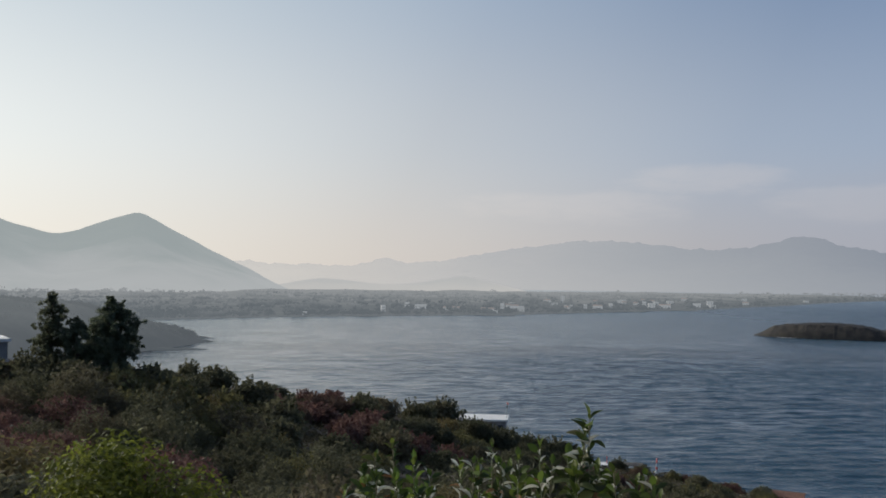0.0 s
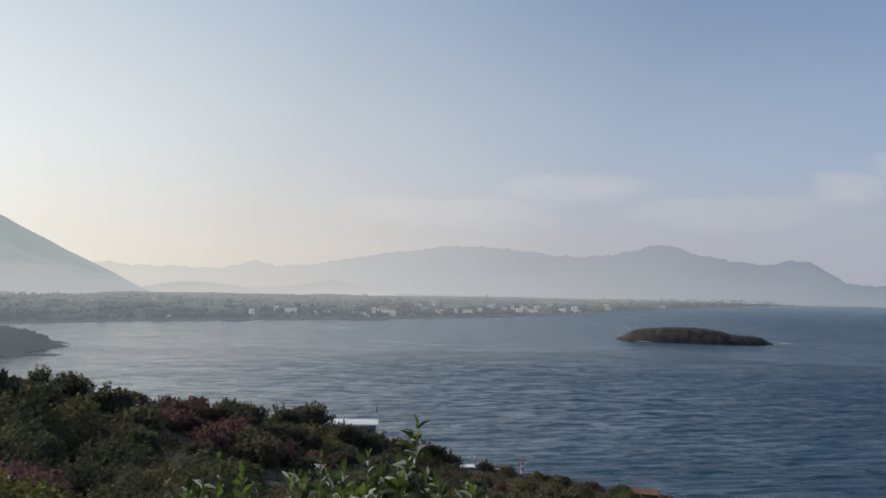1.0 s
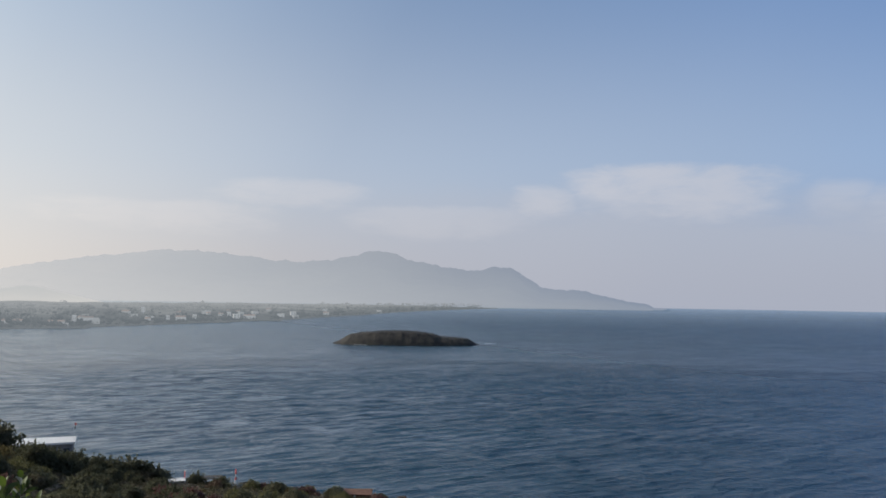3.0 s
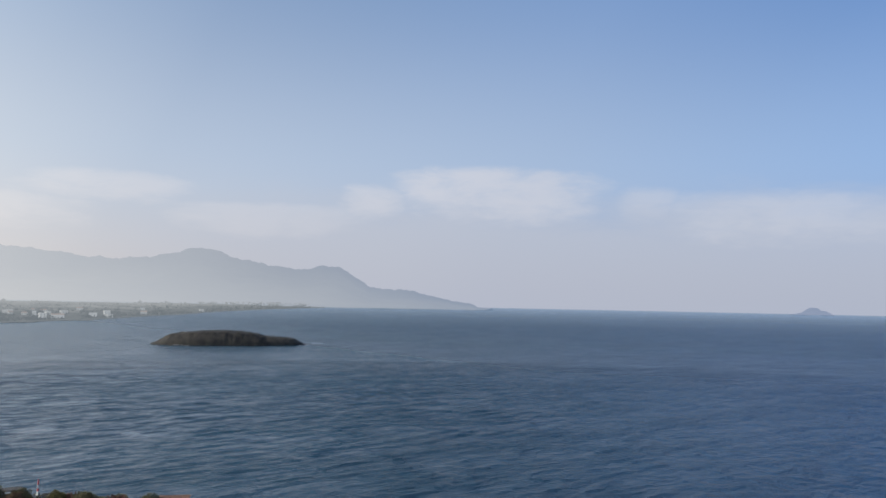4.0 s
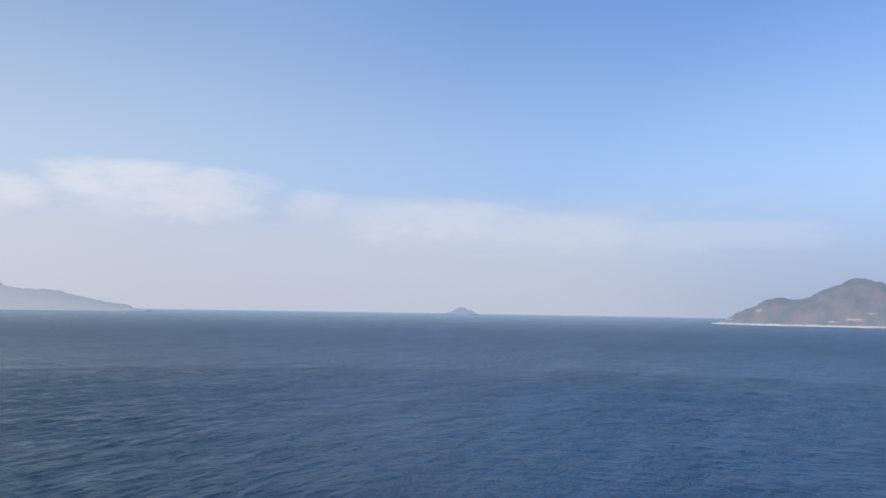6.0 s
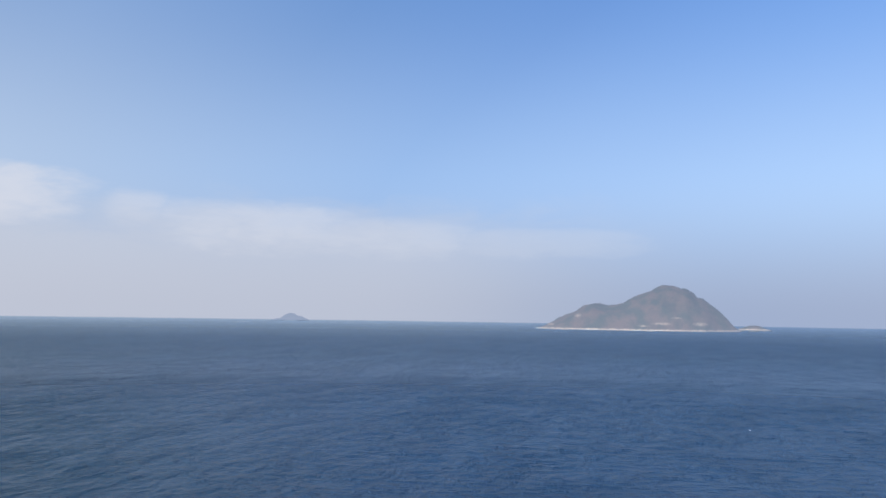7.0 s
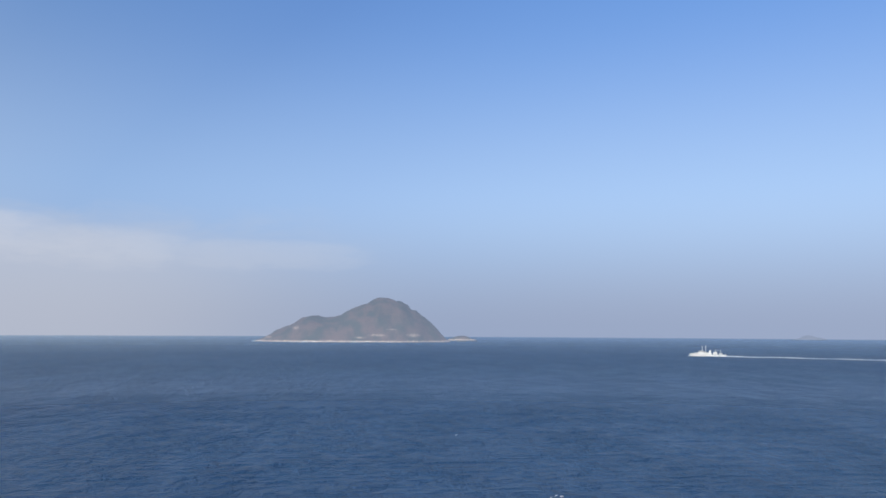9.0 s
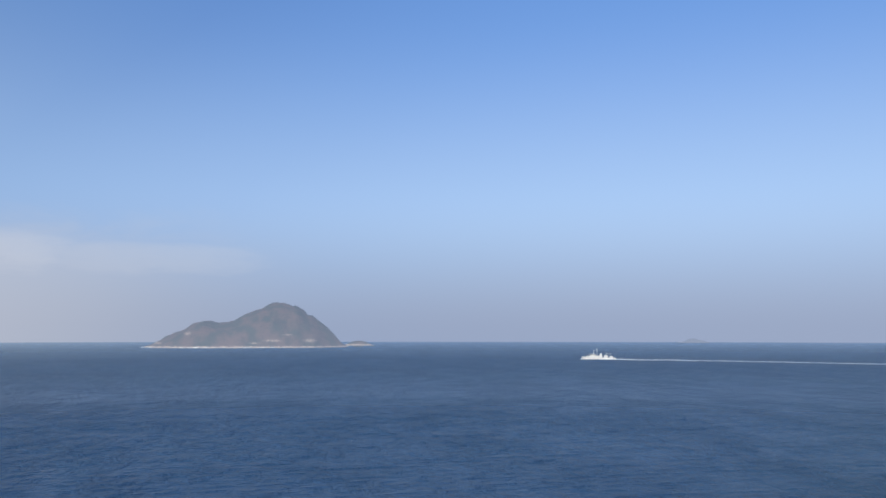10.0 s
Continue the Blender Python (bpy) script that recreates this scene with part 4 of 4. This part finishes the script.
def build_landing():
    z = ground_at(10.5, 190)
    shed = thing("shed", "small white-roofed shed by the landing place", "shed", frame_at(10.45, 189, z - 0.9, 5))
    part("wall", box("wall", (3.0, 2.6, 1.5), M_GREYWALL, 0.03), shed)
    part("roof", box("roof", (3.6, 3.2, 0.3), M_WHITE, 0.03, (0, 0, 1.5)), shed, "white roof slab")
    part("door", box("door", (0.8, 0.06, 1.3), M_DARKWOOD, 0.01, (0.5, -1.33, 0.05)), shed)
    post = thing("marker_post", "short red and white marker post", "post", frame_at(10.95, 190, z - 0.2))
    part("pole", tube("pole", [(0, 0, 0), (0, 0, 2.6)], [0.09, 0.08], M_RED, 8), post)
    part("cap", box("cap", (0.3, 0.3, 0.2), M_WHITE, 0.03, (0, 0, 2.6)), post)
    rack = thing("pergola", "dark weathered wooden pergola with a slatted top", "pergola", frame_at(12.3, 187, ground_at(12.3, 187) - 0.2, 4))
    for x in (-2.7, 0, 2.7):
        for y in (-1.2, 1.2):
            part("post", box("post", (0.16, 0.16, 1.6), M_DARKWOOD, 0.01, (x, y, 0)), rack)
    for y in (-1.2, 1.2):
        part("beam", box("beam", (6.2, 0.16, 0.2), M_DARKWOOD, 0.01, (0, y, 1.6)), rack)
    slat = box("slat", (0.22, 3.2, 0.08), M_DARKWOOD, 0.01)
    for k in range(16):
        part("slat", slat, rack, at=pose(-3.0 + 0.4 * k, 0, 1.804, 0, 0, 1.5 * math.sin(k * 2.1)))
    zb = ground_at(14.1, 186)
    b = thing("beacon", "small red and white striped harbour beacon", "beacon", frame_at(14.12, 186, zb + 0.1) @ Matrix.Diagonal((0.8, 0.8, 1.3, 1)))
    part("base", box("base", (1.0, 1.0, 1.2), M_WHITE, 0.06, (0, 0, -0.75)), b, "white concrete base")
    for k, m in enumerate((M_WHITE, M_RED, M_WHITE, M_RED)):
        part("band", tube("band", [(0, 0, 0.45 + 0.48 * k), (0, 0, 0.93 + 0.48 * k)], [0.3 - 0.03 * k, 0.27 - 0.03 * k], m, 12), b,
             "red painted band" if m is M_RED else "white painted band")
    part("lantern", tube("lantern", [(0, 0, 2.37), (0, 0, 2.6), (0, 0, 2.75)], [0.13, 0.13, 0.03], M_RED, 10), b)
    k = thing("shore_hut", "small shore hut with a reddish-brown tiled roof and white posts", "hut", frame_at(22.0, 168, 0.9, -6) @ Matrix.Scale(0.85, 4))
    part("wall", box("wall", (5.6, 3.6, 3.8), M_TILE, 0.05, (0.4, 0.6, -2.3)), k, "rough brick-red wall")
    for x in (-2.6, -0.4):
        part("post", box("post", (0.4, 0.4, 3.8), M_WHITE, 0.02, (x, -1.9, -2.3)), k, "white masonry post")
    bm = bmesh.new()
    rows = [[bm.verts.new((x, y, 1.52 + 0.7 * (1 - abs(y - 0.3) / 2.7) + 0.05 * math.sin(9 * x + 3 * y))) for x in np.linspace(-3.3, 3.4, 24)] for y in (-2.4, -1.5, -0.6, 0.3, 1.2, 2.1, 3.0)]
    for a, c in zip(rows, rows[1:]):
        for i in range(23):
            bm.faces.new((a[i], a[i + 1], c[i + 1], c[i]))
    roof = part("roof", bm_mesh("roof", bm, M_TILE), k, "weathered reddish-brown tiled roof")
    roof.modifiers.new("thick", "SOLIDIFY").thickness = 0.12


build_landing()


# ---- rocks along the shore ----
def rock_mesh(seed):
    bm = bmesh.new()
    bmesh.ops.create_icosphere(bm, subdivisions=3, radius=1)
    for v in bm.verts:
        n = noise.fractal(v.co * 1.3 + Vector((seed, 0, 0)), 1.0, 2.0, 4)
        v.co *= 1 + 0.35 * n
        v.co.z *= 0.6
    return bm_mesh("shore_rock", bm, M_ROCK)


def build_rocks():
    rng = random.Random(3)
    kinds = [rock_mesh(s) for s in (1.0, 5.0, 9.0)]
    for k in range(14):
        az = rng.uniform(14, 30)
        reach = float(keyed(np.array([az]), REACH)[0])
        r = reach + rng.uniform(-1, 5)
        x, y = polar(az, r)
        ob = new("shore_rock", kinds[k % 3])
        s = rng.uniform(0.4, 1.3)
        ob.matrix_basis = Matrix.LocRotScale((x, y, max(ground_at(az, r), -0.4) + 0.1 * s), Euler((0, 0, rng.uniform(0, 6))), (s, s * rng.uniform(.7, 1.2), s))
        tagged(ob, "brown weathered rock at the water's edge", "rock", "rocks along the shore")
    for k, (az, r, s) in enumerate([(-25.4, 27.0, 0.7), (-24.9, 26.5, 0.55), (-24.3, 27.3, 0.5)]):
        ob = new("boulder", rock_mesh(20.0 + k))
        ob.data.materials[0] = M_GREYWALL
        x, y = polar(az, r)
        ob.matrix_basis = Matrix.LocRotScale((x, y, ground_at(az, r) + 0.2), Euler((0, 0, k)), (s * 1.5, s, s * 1.4))
        tagged(ob, "pale grey boulder between bushes", "boulder")


build_rocks()


# ---- across the bay: trees, houses, breakwaters ----
def build_far_trees():
    rng = np.random.default_rng(17)
    def clumps(n, az, r, z, rad, k, size, tall):
        base = np.stack([r * np.sin(np.radians(az)), r * np.cos(np.radians(az)), z + rad * 0.5 * tall], -1)
        c = np.repeat(base, k, 0)
        v = rng.normal(0, 1, (len(c), 3))
        v /= np.linalg.norm(v, axis=1)[:, None]
        c = c + v * np.repeat(rad, k)[:, None] * rng.uniform(0.3, 1.0, (len(c), 1)) * np.array([1, 1, 0.65 * tall])
        return flakes(c, v, np.repeat(rad, k) * rng.uniform(0.16, 0.34, len(c)), rng, 1.3)
    n = 9500
    az = np.clip(rng.uniform(-60, 30, n), -60, 30)
    d = 6 + 740 * rng.random(n) ** 1.6
    patch = np.sin(az * 1.9) + np.sin(az * 4.3 + 1) + np.sin(az * 0.7 + d * 0.013)
    ok = patch + rng.normal(0, 0.9, n) > -1.0
    az, d = az[ok], d[ok]
    n = len(az)
    r = np.minimum(keyed(az, SHORE) + d, 4300)
    v, f = clumps(n, az, r, plain_height(az, r), rng.uniform(2.2, 4.4, n) * (1 + (r - 900) / 4500) * np.where(rng.random(n) > 0.93, 1.9, 1.0) * np.where(az > 14, 0.62, 0.92), 16, 0.3, 0.9)
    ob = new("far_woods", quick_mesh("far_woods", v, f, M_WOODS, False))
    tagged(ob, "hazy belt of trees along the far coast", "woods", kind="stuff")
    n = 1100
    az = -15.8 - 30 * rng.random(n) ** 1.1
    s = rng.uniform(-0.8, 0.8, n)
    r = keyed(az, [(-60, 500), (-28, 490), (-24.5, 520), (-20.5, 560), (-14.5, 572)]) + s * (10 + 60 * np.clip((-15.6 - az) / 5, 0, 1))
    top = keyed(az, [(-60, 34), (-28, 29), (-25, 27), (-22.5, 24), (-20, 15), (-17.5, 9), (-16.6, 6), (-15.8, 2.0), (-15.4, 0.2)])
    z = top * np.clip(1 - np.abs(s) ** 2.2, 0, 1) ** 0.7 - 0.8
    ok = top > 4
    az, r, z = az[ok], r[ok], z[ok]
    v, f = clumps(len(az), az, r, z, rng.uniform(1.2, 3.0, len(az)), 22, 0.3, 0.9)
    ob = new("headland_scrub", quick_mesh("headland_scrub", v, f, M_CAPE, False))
    tagged(ob, "dark scrub and trees covering the headland", "scrub", kind="stuff")


build_far_trees()


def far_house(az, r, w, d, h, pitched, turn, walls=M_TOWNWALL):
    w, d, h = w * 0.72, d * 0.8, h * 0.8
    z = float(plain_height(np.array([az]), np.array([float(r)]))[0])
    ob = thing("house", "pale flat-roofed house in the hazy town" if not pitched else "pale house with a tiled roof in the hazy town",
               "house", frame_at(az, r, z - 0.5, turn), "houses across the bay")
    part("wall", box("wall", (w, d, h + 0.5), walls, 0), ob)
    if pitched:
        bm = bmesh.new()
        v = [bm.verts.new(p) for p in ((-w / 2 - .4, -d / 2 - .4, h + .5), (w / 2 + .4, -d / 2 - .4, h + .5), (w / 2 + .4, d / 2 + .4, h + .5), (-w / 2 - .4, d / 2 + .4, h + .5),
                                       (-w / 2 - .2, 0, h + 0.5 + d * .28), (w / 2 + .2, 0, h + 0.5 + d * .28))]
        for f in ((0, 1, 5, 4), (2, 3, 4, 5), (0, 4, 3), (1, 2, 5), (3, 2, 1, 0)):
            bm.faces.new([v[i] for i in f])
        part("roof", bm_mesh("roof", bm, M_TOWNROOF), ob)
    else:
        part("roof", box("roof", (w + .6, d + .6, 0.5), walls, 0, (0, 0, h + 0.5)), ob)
    win = box("window", (1.4, 0.2, 1.5), M_PLAIN, 0)
    n = max(2, int(w / 4))
    for lv in range(max(1, int(h / 3))):
        for k in range(n):
            part("window", win, ob, at=pose(-w / 2 + w * (k + 0.5) / n, -d / 2 - 0.02, 1.4 + 3 * lv))


def build_town():
    rng = random.Random(8)
    for az, off, w, d, h, p in [(13.3, 60, 7, 7, 13, 0), (13.75, 70, 14, 8, 9, 0), (14.6, 55, 24, 9, 6, 1), (11.15, 60, 7, 8, 10, 0), (10.3, 70, 18, 9, 6, 1), (9.5, 60, 6, 6, 9, 0),
                                (-4.0, 70, 7, 7, 9, 0), (-1.5, 140, 22, 9, 6, 0), (-2.4, 150, 8, 8, 9, 0), (4.0, 90, 7, 7, 11, 0), (4.8, 90, 16, 8, 7, 1), (8.0, 320, 9, 9, 12, 0),
                                (16.6, 80, 16, 9, 7, 0), (17.4, 120, 14, 9, 9, 0), (0.6, 90, 30, 9, 4, 1), (3.0, 60, 24, 9, 4, 1), (-9.2, 14, 6, 5, 4, 0)]:
        r = float(keyed(np.array([az]), SHORE)[0]) + off
        far_house(az, r, w, d, h, p, rng.uniform(-15, 15), M_TOWNWHITE)
    for k in range(24):
        az = rng.gauss(12, 5) if k % 4 else rng.uniform(2, 26)
        if not -14 < az < 29:
            continue
        r = float(keyed(np.array([az]), SHORE)[0]) + rng.uniform(20, 330)
        far_house(az, min(r, 4300), rng.uniform(7, 16), rng.uniform(7, 10), rng.choice((3.5, 3.5, 6, 6)), rng.random() < 0.5, rng.uniform(-30, 30))
    for az, w in ((3.6, 46), (12.6, 34), (15.6, 50), (-5, 30)):
        r = float(keyed(np.array([az]), SHORE)[0]) - 16
        ob = new("breakwater", box("breakwater", (w, 5, 2.2), M_PLAIN, 0.6))
        ob.matrix_basis = frame_at(az, r, -1.0, 4)
        tagged(ob, "low dark stone breakwater off the far shore", "breakwater", "breakwaters across the bay")


build_town()


# ---- the ship and its wake ----
def build_ship():
    az, r = 108.35, 1432
    ob = thing("patrol_ship", "pale naval patrol ship under way with two masts", "ship", frame_at(az, r, 0.0, 2))
    L = 56.0
    bm = bmesh.new()
    stations = np.linspace(0, 1, 15)
    rows = []
    for s in stations:                       # bow at s = 0, towards -x
        half = 4.2 * min(1, (s * 3.2) ** 0.7) * (1 - 0.12 * max(0, s - 0.8) * 5)
        deck = 4.6 - 1.9 * min(1, s * 1.6) + 0.2 * s
        x = -L / 2 + L * s
        rake = 3.0 * (1 - s) ** 4
        rows.append([bm.verts.new(p) for p in ((x + rake, -half * 0.72, -1.0), (x, -half, deck), (x, half, deck), (x + rake, half * 0.72, -1.0))])
    for a, b in zip(rows, rows[1:]):
        for i in range(4):
            bm.faces.new((a[i], b[i], b[(i + 1) % 4], a[(i + 1) % 4]))
    bm.faces.new(rows[0])
    bm.faces.new(rows[-1][::-1])
    part("hull", bm_mesh("hull", bm, M_SHIP), ob, "pale grey raked hull")
    part("deckhouse", box("deckhouse", (22, 6.4, 2.8), M_SHIP, 0.2, (-5, 0, 3.0)), ob)
    b = part("bridge", box("bridge", (9, 5.8, 2.9), M_SHIP, 0.3, (-9.5, 0, 5.8)), ob)
    part("window_band", box("window_band", (9.1, 5.9, 0.8), M_GLASS, 0.05, (-9.5, 0, 7.2)), b, "dark bridge windows")
    for x, h in ((-8.0, 16.5), (-2.6, 18.0)):
        m = part("mast", tube("mast", [(x, 0, 5.5), (x, 0, h * 0.6), (x, 0, h)], [0.75, 0.4, 0.12], M_SHIP, 6), ob, "pale lattice mast")
        part("yard", box("yard", (0.35, 4.4, 0.35), M_SHIP, 0.05, (x, 0, h * 0.72)), m)
        part("radar", box("radar", (2.2, 0.5, 0.7), M_SHIP, 0.1, (x, 0, h * 0.85)), m)
    part("funnel", box("funnel", (3.4, 2.8, 4.0), M_SHIP, 0.3, (3.6, 0, 5.8)), ob)
    part("gun", box("gun", (3.0, 2.4, 1.9), M_SHIP, 0.4, (-18.5, 0, 4.0)), ob)
    part("aft_house", box("aft_house", (6, 5, 3.6), M_SHIP, 0.2, (11.5, 0, 3.0)), ob)
    part("crane", tube("crane", [(12, 0, 6.4), (12, 0, 10.0), (16.5, 0, 8.2)], [0.5, 0.4, 0.25], M_SHIP, 6), ob)
    part("boat", tube("boat", [(17, 0, 3.6), (18, 0, 4.1), (22, 0, 4.1), (23, 0, 3.9)], [0.3, 1.1, 1.1, 0.6], M_SHIP, 8), ob, "white ship's boat")
    part("stern_mast", tube("stern_mast", [(19.5, 0, 3.0), (19.5, 0, 11.0)], [0.35, 0.15], M_SHIP, 6), ob)


build_ship()


def foam_strip(name, label, path, half, seed, ragged=0.5, crest=lambda s: 0.35):
    """A strip of broken foam on the water, with an uneven edge and a low crest."""
    rng = random.Random(seed)
    v, f = [], []
    pts = [Vector((*p, 0)) for p in path]
    for i, p in enumerate(pts):
        d = (pts[min(i + 1, len(pts) - 1)] - pts[max(i - 1, 0)]).normalized()
        s = Vector((-d.y, d.x, 0))
        w = half(i / (len(pts) - 1)) * (1 + ragged * rng.uniform(-1, 1))
        c = crest(i / (len(pts) - 1)) * rng.uniform(0.8, 1.5)
        v += [p + s * w + Vector((0, 0, 0.06)), p + Vector((0, 0, c)), p - s * w + Vector((0, 0, 0.06))]
    for i in range(len(pts) - 1):
        a = i * 3
        f += [(a, a + 1, a + 4, a + 3), (a + 1, a + 2, a + 5, a + 4)]
    ob = new(name, mesh(name, v, f, M_FOAM))
    return tagged(ob, label, "foam", kind="stuff")


foam_strip("wake", "long thin white wake trailing behind the ship",
           [polar(a, 1432 - 6.5 * (a - 108.3) + 14.0 * math.sin(a * 1.9 + 1.0) * max(0, min(1, (a - 109) / 2)) * math.exp((109 - a) / 6)) for a in np.linspace(107.2, 131, 150)],
           lambda s: 4.0 + 4.0 * math.exp(-s * 9), 4, 0.4, lambda s: 0.5 + 1.1 * math.exp(-s * 6))


def surf(name, az, r, half_w, half_d, parts, seed, w, tall):
    """Broken white water along the seaward foot of an island."""
    cx, cy = polar(az, r)
    a = radians(-az)
    for k, (t0, t1) in enumerate(parts):
        path = []
        for t in np.linspace(t0, t1, 26):
            q = radians(t)
            lx = half_w * math.copysign(abs(math.cos(q)) ** 0.77, math.cos(q))
            ly = half_d * math.copysign(abs(math.sin(q)) ** 0.9, math.sin(q))
            path.append((cx + lx * math.cos(a) - ly * math.sin(a), cy + lx * math.sin(a) + ly * math.cos(a)))
        foam_strip(name, "thin broken white surf at the foot of the rocks", path, lambda s: w * (0.35 + abs(math.sin(9 * s + k))), seed + k, 0.8, lambda s: tall * abs(math.sin(13 * s + k)))


surf("islet_surf", 25.1, 735, 62, 27.5, [(182, 200), (228, 244), (325, 352)], 60, 0.7, 0.22)
foam_strip("islet_surf", "thin broken white surf over a sunken rock", [polar(a, 757) for a in np.linspace(30.2, 31.0, 12)], lambda s: 0.6 + 0.5 * math.sin(6 * s), 71)
surf("island_surf", 85.2, 2900, 328, 212, [(186, 214), (238, 258), (266, 284)], 80, 5.0, 1.5)


def whitecaps():
    rng = random.Random(12)
    for az, r in ((99.2, 213), (98.85, 213.6), (98.5, 211), (92.2, 330)):
        span = rng.uniform(0.5, 1.2) * (0.5 if r > 300 else 1.0)
        x, y = polar(az, r)
        path = [(x + span * (t - 0.5) * math.cos(radians(az)), y - span * (t - 0.5) * math.sin(radians(az)) + 0.1 * math.sin(7 * t)) for t in np.linspace(0, 1, 9)]
        foam_strip("whitecap", "small breaking white wave crest on open water", path, lambda s: 0.11 * math.sin(math.pi * s) + 0.02, rng.randint(1, 99), 0.5, lambda s: 0.14)


whitecaps()
